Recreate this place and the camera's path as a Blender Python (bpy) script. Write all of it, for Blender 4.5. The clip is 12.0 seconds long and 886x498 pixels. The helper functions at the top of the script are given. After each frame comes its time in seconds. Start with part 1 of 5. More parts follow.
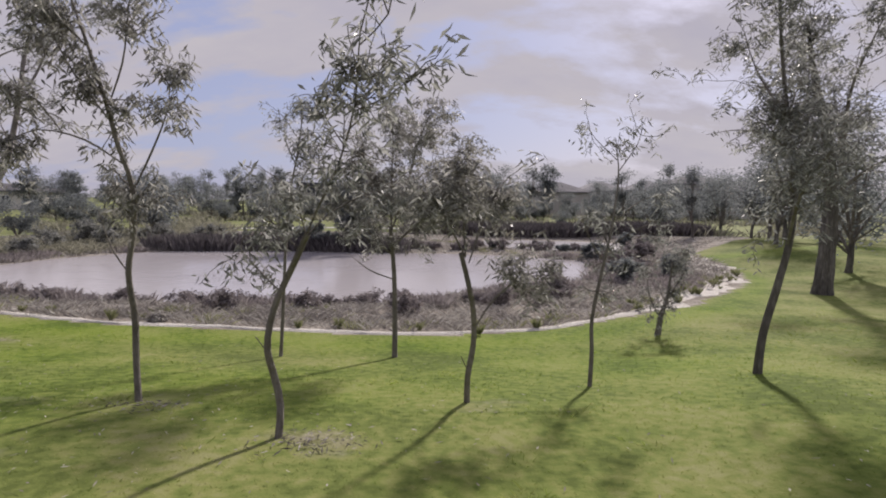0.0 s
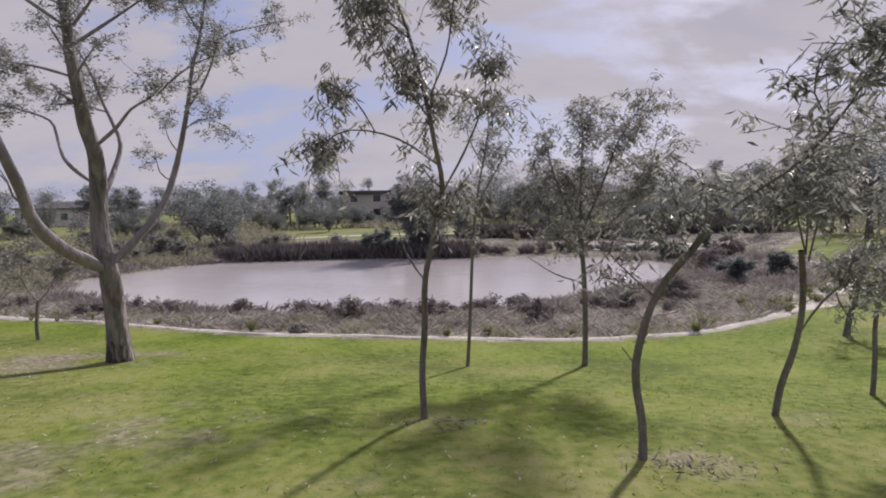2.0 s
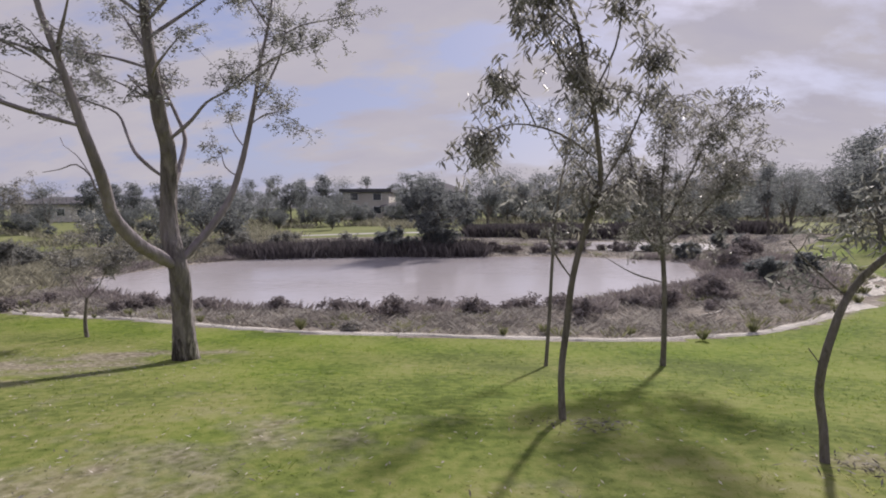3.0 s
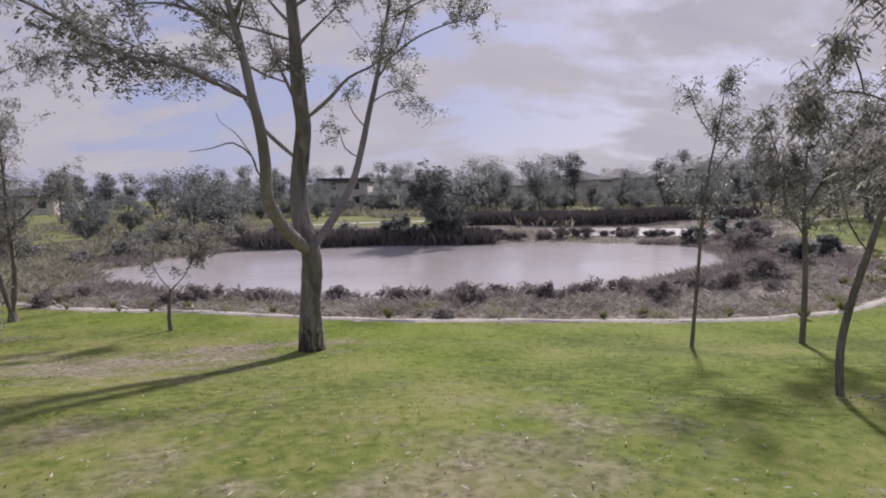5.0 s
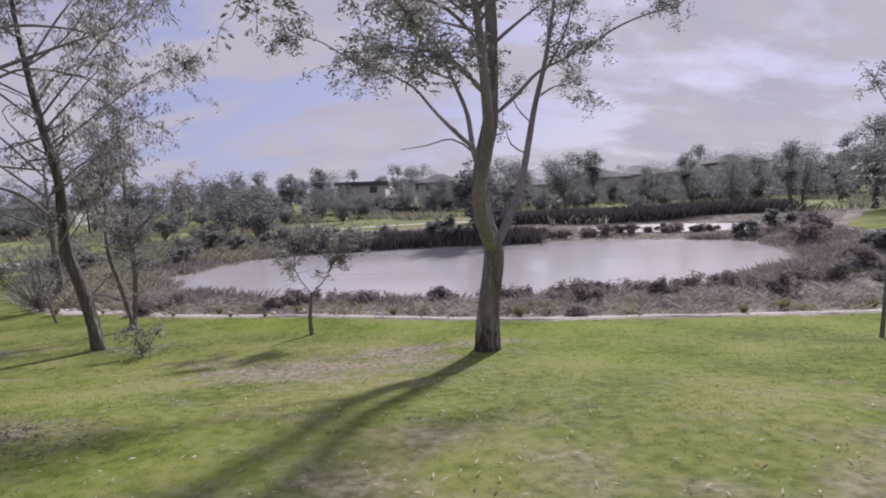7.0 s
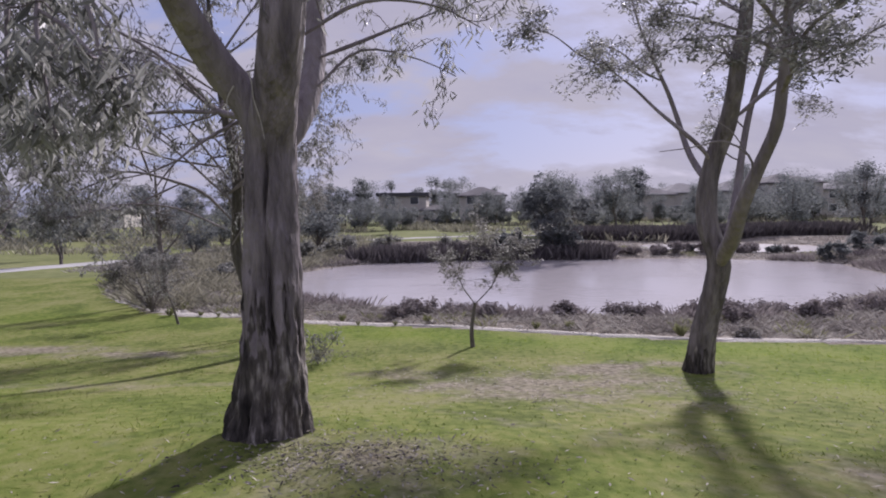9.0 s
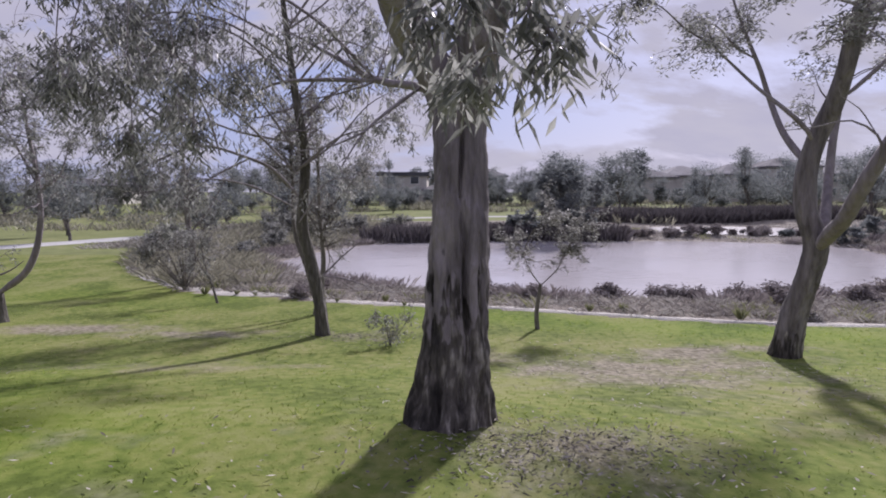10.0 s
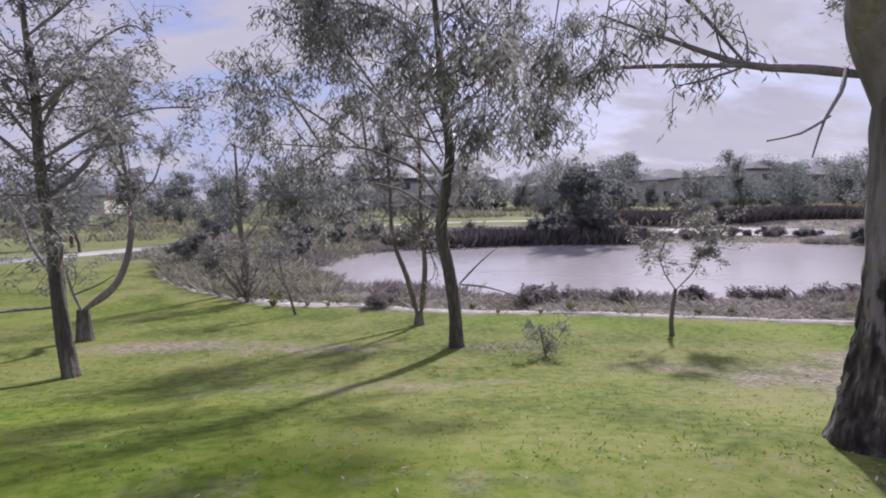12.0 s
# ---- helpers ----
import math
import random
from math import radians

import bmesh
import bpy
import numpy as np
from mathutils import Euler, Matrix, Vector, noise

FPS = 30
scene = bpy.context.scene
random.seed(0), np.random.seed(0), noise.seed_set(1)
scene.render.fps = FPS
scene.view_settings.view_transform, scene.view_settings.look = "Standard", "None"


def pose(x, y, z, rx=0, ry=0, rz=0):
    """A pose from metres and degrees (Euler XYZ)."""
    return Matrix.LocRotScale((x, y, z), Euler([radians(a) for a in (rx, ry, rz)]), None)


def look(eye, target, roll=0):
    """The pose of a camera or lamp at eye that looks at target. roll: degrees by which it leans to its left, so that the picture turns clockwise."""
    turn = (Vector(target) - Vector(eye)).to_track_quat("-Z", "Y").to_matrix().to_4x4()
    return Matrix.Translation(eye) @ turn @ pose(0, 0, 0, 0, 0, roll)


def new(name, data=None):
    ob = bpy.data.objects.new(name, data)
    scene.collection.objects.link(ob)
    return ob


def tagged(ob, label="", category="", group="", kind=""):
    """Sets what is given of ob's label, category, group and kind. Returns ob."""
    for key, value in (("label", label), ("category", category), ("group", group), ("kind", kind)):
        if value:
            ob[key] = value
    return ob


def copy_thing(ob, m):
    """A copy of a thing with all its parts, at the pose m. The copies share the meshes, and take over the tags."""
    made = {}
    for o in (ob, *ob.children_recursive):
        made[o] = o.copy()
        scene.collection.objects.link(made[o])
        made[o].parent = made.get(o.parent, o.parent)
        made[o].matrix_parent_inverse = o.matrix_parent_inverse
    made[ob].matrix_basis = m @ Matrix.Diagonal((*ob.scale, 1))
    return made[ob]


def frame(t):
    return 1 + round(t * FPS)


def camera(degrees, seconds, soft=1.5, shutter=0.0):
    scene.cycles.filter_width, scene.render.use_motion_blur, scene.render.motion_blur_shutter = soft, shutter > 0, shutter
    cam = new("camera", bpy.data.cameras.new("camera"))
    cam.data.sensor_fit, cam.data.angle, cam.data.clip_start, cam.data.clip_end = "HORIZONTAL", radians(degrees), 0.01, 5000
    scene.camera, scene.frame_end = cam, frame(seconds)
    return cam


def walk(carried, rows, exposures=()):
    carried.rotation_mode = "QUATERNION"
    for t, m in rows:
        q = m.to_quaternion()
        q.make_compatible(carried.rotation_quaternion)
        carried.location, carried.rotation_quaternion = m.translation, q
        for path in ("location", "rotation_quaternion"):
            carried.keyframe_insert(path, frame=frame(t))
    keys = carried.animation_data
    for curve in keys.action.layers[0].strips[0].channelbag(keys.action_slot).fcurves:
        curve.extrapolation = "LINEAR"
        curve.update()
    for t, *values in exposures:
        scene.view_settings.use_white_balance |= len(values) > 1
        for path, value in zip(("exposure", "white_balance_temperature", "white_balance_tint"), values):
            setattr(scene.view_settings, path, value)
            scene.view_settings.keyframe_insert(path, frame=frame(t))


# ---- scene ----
cam = camera(79.0, 12.0, soft=1.9)
METRES, EYE, TILT, LEAN, TURN = 15.0, 1.6, -4.8, -1.0, 0.0
ROWS = [
    (0.0, 0.0, 0.0, 0.0, -0.0, 0.0, 0.0),
    (0.5, -0.0368, 0.0041, 0.0004, 1.46, 0.12, 1.44),
    (1.0, -0.0772, 0.0103, -0.0012, 2.01, 0.38, 1.29),
    (1.5, -0.1151, 0.0164, -0.0012, 3.0, 0.7, 1.37),
    (2.0, -0.1565, 0.0211, 0.0002, 3.18, 0.59, 1.52),
    (2.5, -0.1977, 0.0212, 0.0012, 3.25, 0.72, 0.71),
    (4.5, -0.367, 0.0374, -0.001, -1.49, -1.06, 3.78),
    (5.0, -0.41, 0.0376, -0.0009, -1.29, -0.74, 1.91),
    (5.5, -0.4525, 0.0375, -0.0012, -0.69, -0.56, 1.73),
    (6.0, -0.4951, 0.0417, -0.0001, -0.93, -1.08, 2.66),
    (6.5, -0.5356, 0.0443, 0.001, -1.22, -1.05, 3.33),
    (8.5, -0.6997, 0.0726, 0.0045, 1.33, 1.79, 1.99),
    (9.0, -0.7428, 0.0785, 0.0048, 1.78, 0.98, 1.51),
    (9.5, -0.7836, 0.0828, 0.0058, 2.06, 0.43, 0.96),
    (10.0, -0.8252, 0.0901, 0.0065, 0.99, -1.14, 0.92),
    (10.5, -0.866, 0.0954, 0.0074, -2.22, -1.5, 1.48),
    (11.0, -0.9091, 0.1042, 0.0078, -2.5, -1.69, 1.66),
    (11.5, -0.9489, 0.1128, 0.0092, -2.86, -1.44, 1.91),
    (12.0, -0.9909, 0.1187, 0.0101, -1.34, -0.59, 1.85),
]
walk(cam, [(t, pose(0, 0, EYE, TILT, LEAN, TURN) @ pose(METRES * x, METRES * y, METRES * z, 90 + pitch, roll, yaw)) for t, x, y, z, yaw, pitch, roll in ROWS],
     exposures=[(0.0, 0.36, 6480, 15), (5.0, 0.32, 6340, 18), (6.5, 0.39, 6260, 20), (8.5, 0.25, 5980, 24), (9.5, 0.36, 5950, 22), (10.5, 0.47, 5890, 21), (12.0, 0.52, 5980, 21)])

# ---- light: a broken cloud layer, low sun across the pond ----
SUN_AZ, SUN_EL = radians(26), radians(33)
world = bpy.data.worlds.new("sky")
scene.world = world
world.use_nodes = True
wn, wl = world.node_tree.nodes, world.node_tree.links
wn.clear()


def wnode(kind, **kw):
    n = wn.new(kind)
    for k, v in kw.items():
        n.inputs[k].default_value = v
    return n


sky = wn.new("ShaderNodeTexSky")
sky.sky_type = "NISHITA"
sky.sun_disc = False
sky.sun_elevation, sky.sun_rotation = SUN_EL, SUN_AZ
sky.air_density, sky.dust_density = 1.0, 1.5
co = wn.new("ShaderNodeTexCoord")
sep = wn.new("ShaderNodeSeparateXYZ")
wl.new(co.outputs["Generated"], sep.inputs[0])
# the cloud deck: directions projected on a flat layer
up = wn.new("ShaderNodeMath"); up.operation = "MAXIMUM"; up.inputs[1].default_value = 0.0
wl.new(sep.outputs["Z"], up.inputs[0])
lift = wn.new("ShaderNodeMath"); lift.operation = "ADD"; lift.inputs[1].default_value = 0.42
wl.new(up.outputs[0], lift.inputs[0])
deck = wn.new("ShaderNodeVectorMath"); deck.operation = "DIVIDE"
comb = wn.new("ShaderNodeCombineXYZ")
for i in range(3):
    wl.new(lift.outputs[0], comb.inputs[i])
wl.new(co.outputs["Generated"], deck.inputs[0])
wl.new(comb.outputs[0], deck.inputs[1])
warp = wn.new("ShaderNodeMapping")
warp.inputs["Rotation"].default_value = (0, 0, radians(24))
warp.inputs["Scale"].default_value = (0.9, 1.7, 0.0)
warp.inputs["Location"].default_value = (0.9, 0.35, 0)
wl.new(deck.outputs[0], warp.inputs["Vector"])
big = wnode("ShaderNodeTexNoise", Scale=1.7, Detail=8.0, Roughness=0.58, Distortion=0.1)
wl.new(warp.outputs[0], big.inputs["Vector"])
cover = wn.new("ShaderNodeMapRange")
cover.inputs["From Min"].default_value, cover.inputs["From Max"].default_value = 0.42, 0.52
wl.new(big.outputs["Fac"], cover.inputs["Value"])
tone = wnode("ShaderNodeTexNoise", Scale=2.6, Detail=8.0, Roughness=0.58)
wl.new(warp.outputs[0], tone.inputs["Vector"])
grey = wn.new("ShaderNodeValToRGB")
grey.color_ramp.elements[0].position, grey.color_ramp.elements[0].color = 0.32, (3.6, 3.48, 3.98, 1)
grey.color_ramp.elements[1].position, grey.color_ramp.elements[1].color = 0.68, (4.2, 4.02, 4.2, 1)
wl.new(tone.outputs["Fac"], grey.inputs["Fac"])
blue = wn.new("ShaderNodeMix"); blue.data_type = "RGBA"
blue.inputs["Factor"].default_value = 0.83
blue.inputs["B"].default_value = (2.75, 3.0, 4.5, 1)
wl.new(sky.outputs[0], blue.inputs["A"])
mixs = wn.new("ShaderNodeMix"); mixs.data_type = "RGBA"
wl.new(cover.outputs[0], mixs.inputs["Factor"])
wl.new(blue.outputs["Result"], mixs.inputs["A"])
wl.new(grey.outputs["Color"], mixs.inputs["B"])
bg = wn.new("ShaderNodeBackground")
bg.inputs["Strength"].default_value = 0.1
wl.new(mixs.outputs["Result"], bg.inputs["Color"])
wout = wn.new("ShaderNodeOutputWorld")
wl.new(bg.outputs[0], wout.inputs["Surface"])

sun = new("sun", bpy.data.lights.new("sun", "SUN"))
sun.data.energy, sun.data.angle, sun.data.color = 3.8, radians(3.0), (1.0, 0.94, 0.86)
sun.matrix_world = look((0, 0, 0), (-math.sin(SUN_AZ) * math.cos(SUN_EL), -math.cos(SUN_AZ) * math.cos(SUN_EL), -math.sin(SUN_EL)))


# ---- materials ----
def material(name, stops, scale=4.0, fine=40.0, rough=0.85, bump=0.15, bump_scale=30.0, stretch=(1, 1, 1), island=0.0, translucent=0.0, spec=0.3, obj=0.0, band=(0.3, 0.7)):
    """Procedural surface: a ramp over two noises, relief, and a tint by piece."""
    m = bpy.data.materials.new(name)
    m.use_nodes = True
    nt = m.node_tree
    N, L = nt.nodes, nt.links
    b = N["Principled BSDF"]
    tc = N.new("ShaderNodeTexCoord")
    mp = N.new("ShaderNodeMapping")
    mp.inputs["Scale"].default_value = stretch
    L.new(tc.outputs["Object"], mp.inputs["Vector"])
    n1, n2 = N.new("ShaderNodeTexNoise"), N.new("ShaderNodeTexNoise")
    n1.inputs["Scale"].default_value, n1.inputs["Detail"].default_value = scale, 5
    n2.inputs["Scale"].default_value, n2.inputs["Detail"].default_value = fine, 4
    for n in (n1, n2):
        L.new(mp.outputs[0], n.inputs["Vector"])
    mx = N.new("ShaderNodeMath"); mx.operation = "MULTIPLY_ADD"
    mx.inputs[1].default_value = 0.45
    L.new(n2.outputs["Fac"], mx.inputs[0])
    sc = N.new("ShaderNodeMath"); sc.operation = "MULTIPLY"; sc.inputs[1].default_value = 0.55
    L.new(n1.outputs["Fac"], sc.inputs[0])
    L.new(sc.outputs[0], mx.inputs[2])
    last = mx.outputs[0]
    if island or obj:
        src = N.new("ShaderNodeNewGeometry").outputs["Random Per Island"] if island else N.new("ShaderNodeObjectInfo").outputs["Random"]
        a = N.new("ShaderNodeMath"); a.operation = "MULTIPLY_ADD"
        a.inputs[1].default_value = island or obj
        L.new(src, a.inputs[0])
        s2 = N.new("ShaderNodeMath"); s2.operation = "SUBTRACT"; s2.inputs[1].default_value = (island or obj) / 2
        L.new(last, s2.inputs[0])
        L.new(s2.outputs[0], a.inputs[2])
        last = a.outputs[0]
    r = N.new("ShaderNodeValToRGB")
    els = r.color_ramp.elements
    lo, hi = band
    for i, c in enumerate(stops):
        p = lo + (hi - lo) * i / max(1, len(stops) - 1)
        e = els[i] if i < 2 else els.new(p)
        e.position, e.color = p, (*c, 1)
    L.new(last, r.inputs["Fac"])
    L.new(r.outputs["Color"], b.inputs["Base Color"])
    b.inputs["Roughness"].default_value = rough
    b.inputs["Specular IOR Level"].default_value = spec
    if bump:
        n3 = N.new("ShaderNodeTexNoise")
        n3.inputs["Scale"].default_value, n3.inputs["Detail"].default_value = bump_scale, 6
        L.new(mp.outputs[0], n3.inputs["Vector"])
        bp = N.new("ShaderNodeBump")
        bp.inputs["Strength"].default_value, bp.inputs["Distance"].default_value = min(1.0, bump * 3), bump * 0.1
        L.new(n3.outputs["Fac"], bp.inputs["Height"])
        L.new(bp.outputs[0], b.inputs["Normal"])
    if translucent:
        tr = N.new("ShaderNodeBsdfTranslucent")
        L.new(r.outputs["Color"], tr.inputs["Color"])
        ms = N.new("ShaderNodeMixShader")
        ms.inputs[0].default_value = translucent
        L.new(b.outputs[0], ms.inputs[1])
        L.new(tr.outputs[0], ms.inputs[2])
        L.new(ms.outputs[0], N["Material Output"].inputs["Surface"])
    return m


LAWN = material("lawn", [(0.096, 0.121, 0.030), (0.144, 0.174, 0.046), (0.195, 0.208, 0.067), (0.230, 0.230, 0.099)], scale=0.7, fine=9, rough=0.95, bump=0.12, bump_scale=45, spec=0.1, band=(0.4, 0.61))
SOIL = material("shore_soil", [(0.15, 0.125, 0.105), (0.26, 0.23, 0.195), (0.40, 0.365, 0.32)], scale=1.2, fine=12, rough=0.95, bump=0.5, bump_scale=20, spec=0.1, band=(0.38, 0.62))
FAR_GRASS = material("far_grass", [(0.13, 0.145, 0.065), (0.19, 0.21, 0.085), (0.27, 0.27, 0.135)], scale=0.12, fine=1.5, rough=0.95, bump=0.3, bump_scale=6, spec=0.1)
BLADE = material("grass_blade", [(0.180, 0.229, 0.060), (0.262, 0.319, 0.079), (0.343, 0.370, 0.120), (0.418, 0.416, 0.180)], scale=0.7, fine=9, rough=0.7, bump=0, island=0.12, translucent=0.6, band=(0.4, 0.61))
STRAW = material("dry_sedge", [(0.215, 0.195, 0.182), (0.35, 0.328, 0.30), (0.51, 0.485, 0.44)], scale=0.8, fine=5, rough=0.85, bump=0, island=0.35, translucent=0.25, band=(0.36, 0.64))
SEDGE = material("green_sedge", [(0.16, 0.17, 0.085), (0.26, 0.275, 0.13), (0.38, 0.38, 0.22)], scale=0.8, fine=5, rough=0.8, bump=0, island=0.35, translucent=0.3)
SCRUB = material("grey_scrub", [(0.20, 0.19, 0.145), (0.32, 0.31, 0.235), (0.46, 0.44, 0.34)], scale=0.5, fine=4, rough=0.85, bump=0, island=0.4, translucent=0.25)
REED = material("dark_reed", [(0.19, 0.165, 0.165), (0.285, 0.252, 0.248), (0.40, 0.365, 0.35)], scale=0.5, fine=4, rough=0.85, bump=0, island=0.4, translucent=0.25)
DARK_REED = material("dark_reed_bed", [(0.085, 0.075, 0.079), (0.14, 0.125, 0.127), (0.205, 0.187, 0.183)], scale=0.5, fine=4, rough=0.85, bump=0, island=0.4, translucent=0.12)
PALE = material("pale_gravel", [(0.52, 0.48, 0.42), (0.66, 0.62, 0.56), (0.78, 0.75, 0.69)], scale=2, fine=30, rough=0.95, bump=0.4, bump_scale=60, spec=0.1)
PALE_BARK = material("pale_bark", [(0.34, 0.31, 0.28), (0.46, 0.43, 0.39), (0.56, 0.53, 0.49)], scale=6, fine=30, rough=0.85, bump=0.2)
CONCRETE = material("concrete", [(0.36, 0.35, 0.34), (0.46, 0.45, 0.44), (0.54, 0.53, 0.52)], scale=0.7, fine=18, rough=0.9, bump=0.1, spec=0.2)
BARK = material("smooth_grey_bark", [(0.15, 0.13, 0.14), (0.25, 0.22, 0.236), (0.36, 0.325, 0.343)], scale=3, fine=14, rough=0.85, bump=0.5, bump_scale=16, stretch=(1, 1, 0.25))
ROUGH_BARK = material("rough_dark_bark", [(0.045, 0.041, 0.039), (0.12, 0.109, 0.10), (0.27, 0.25, 0.23)], scale=5, fine=26, rough=0.95, bump=1.0, bump_scale=18, stretch=(1, 1, 0.2))
STRINGY_BARK = material("peeling_bark", [(0.018, 0.016, 0.016), (0.05, 0.044, 0.041), (0.12, 0.106, 0.097), (0.38, 0.35, 0.325)], scale=7, fine=30, rough=0.95, bump=1.0, bump_scale=14, stretch=(1, 1, 0.22), band=(0.36, 0.64))
THIN_BARK = material("young_bark", [(0.10, 0.088, 0.078), (0.185, 0.166, 0.148), (0.28, 0.256, 0.23)], scale=6, fine=30, rough=0.9, bump=0.6, bump_scale=30, stretch=(1, 1, 0.3))
LEAF = material("gum_leaf", [(0.12, 0.123, 0.115), (0.226, 0.23, 0.214), (0.43, 0.43, 0.405)], scale=1.0, fine=6, rough=0.42, bump=0, island=0.4, translucent=0.55, spec=0.45)
LEAF_B = material("bronze_gum_leaf", [(0.135, 0.129, 0.118), (0.24, 0.234, 0.215), (0.45, 0.44, 0.415)], scale=1.0, fine=6, rough=0.42, bump=0, island=0.4, translucent=0.52, spec=0.45)
# grey gum foliage, with distance haze mixed into the colour as a pale blue cast
HAZY_FAR_LEAF = material("hazy_far_leaf", [(0.128, 0.143, 0.147), (0.2, 0.216, 0.219), (0.3, 0.315, 0.312)], scale=0.3, fine=2, rough=0.6, bump=0, island=0.35, translucent=0.58, obj=0.0)
WALL_M = material("render_wall", [(0.45, 0.42, 0.38), (0.56, 0.53, 0.49), (0.64, 0.61, 0.57)], scale=0.6, fine=8, rough=0.9, bump=0.1, obj=0.2)
ROOF_M = material("roof_tiles", [(0.12, 0.113, 0.12), (0.19, 0.18, 0.187), (0.29, 0.28, 0.287)], scale=0.5, fine=9, rough=0.95, spec=0.1, bump=0.3, bump_scale=10, obj=0.35)
DARK_ROOF = material("dark_metal_roof", [(0.05, 0.05, 0.055), (0.08, 0.08, 0.09), (0.11, 0.11, 0.12)], scale=0.5, fine=9, rough=0.6, bump=0.1)
WINDOW_M = material("window_glass", [(0.03, 0.035, 0.045), (0.05, 0.055, 0.065)], scale=0.5, fine=2, rough=0.1, bump=0, spec=0.5)
CAR_WHITE = material("white_car_paint", [(0.7, 0.7, 0.7), (0.78, 0.78, 0.78)], rough=0.3, bump=0, spec=0.5)
CAR_DARK = material("dark_car_paint", [(0.04, 0.045, 0.05), (0.06, 0.065, 0.07)], rough=0.3, bump=0, spec=0.5)
TYRE_M = material("tyre_rubber", [(0.02, 0.02, 0.02), (0.03, 0.03, 0.03)], rough=0.9, bump=0)
LITTER = material("leaf_litter", [(0.05, 0.045, 0.04), (0.12, 0.108, 0.096), (0.32, 0.295, 0.262)], scale=2, fine=8, rough=0.95, spec=0.1, bump=0, island=0.5)
DRY_LEAF = material("pale_dry_leaf", [(0.16, 0.145, 0.115), (0.30, 0.275, 0.225), (0.50, 0.465, 0.40)], scale=2, fine=8, rough=0.95, spec=0.1, bump=0, island=0.5)

def stocking(name, rough, smooth, height, fade):
    """Rough bark on the lower stem that gives way to smooth bark above, in ragged plates."""
    m = rough.copy()
    m.name = name
    N, L = m.node_tree.nodes, m.node_tree.links
    b = N["Principled BSDF"]
    tc, sp, n1, mp = N.new("ShaderNodeTexCoord"), N.new("ShaderNodeSeparateXYZ"), N.new("ShaderNodeTexNoise"), N.new("ShaderNodeMapping")
    mp.inputs["Scale"].default_value = (4, 4, 0.9)
    L.new(tc.outputs["Object"], sp.inputs[0]); L.new(tc.outputs["Object"], mp.inputs["Vector"]); L.new(mp.outputs[0], n1.inputs["Vector"])
    n1.inputs["Detail"].default_value = 8
    mul = N.new("ShaderNodeMath"); mul.operation = "MULTIPLY_ADD"
    mul.inputs[1].default_value = fade * 2.2
    L.new(n1.outputs["Fac"], mul.inputs[0]); L.new(sp.outputs["Z"], mul.inputs[2])
    mr = N.new("ShaderNodeMapRange")
    c = height + fade * 1.1
    mr.inputs["From Min"].default_value, mr.inputs["From Max"].default_value = c - 0.06, c + 0.06
    L.new(mul.outputs[0], mr.inputs["Value"])
    ramp = N.new("ShaderNodeValToRGB")
    for e, (p, col) in zip(ramp.color_ramp.elements, ((0.36, smooth[0]), (0.62, smooth[1]))):
        e.position, e.color = p, (*col, 1)
    n2 = N.new("ShaderNodeTexNoise")
    n2.inputs["Scale"].default_value, n2.inputs["Detail"].default_value, n2.inputs["Roughness"].default_value = 1.0, 9, 0.68
    mp2 = N.new("ShaderNodeMapping")
    mp2.inputs["Scale"].default_value = (9, 9, 1.5)
    L.new(tc.outputs["Object"], mp2.inputs["Vector"]); L.new(mp2.outputs[0], n2.inputs["Vector"]); L.new(n2.outputs["Fac"], ramp.inputs["Fac"])
    mx = N.new("ShaderNodeMix"); mx.data_type = "RGBA"
    L.new(mr.outputs[0], mx.inputs["Factor"])
    L.new(b.inputs["Base Color"].links[0].from_socket, mx.inputs["A"])
    L.new(ramp.outputs["Color"], mx.inputs["B"])
    L.new(mx.outputs["Result"], b.inputs["Base Color"])
    return m


STOCKING_BARK = stocking("stocking_bark", STRINGY_BARK, ((0.115, 0.1, 0.106), (0.30, 0.265, 0.277)), 0.85, 0.9)

PALE_STOCKING = stocking("pale_stocking_bark", STRINGY_BARK, ((0.1, 0.088, 0.09), (0.27, 0.243, 0.247)), 0.35, 0.6)


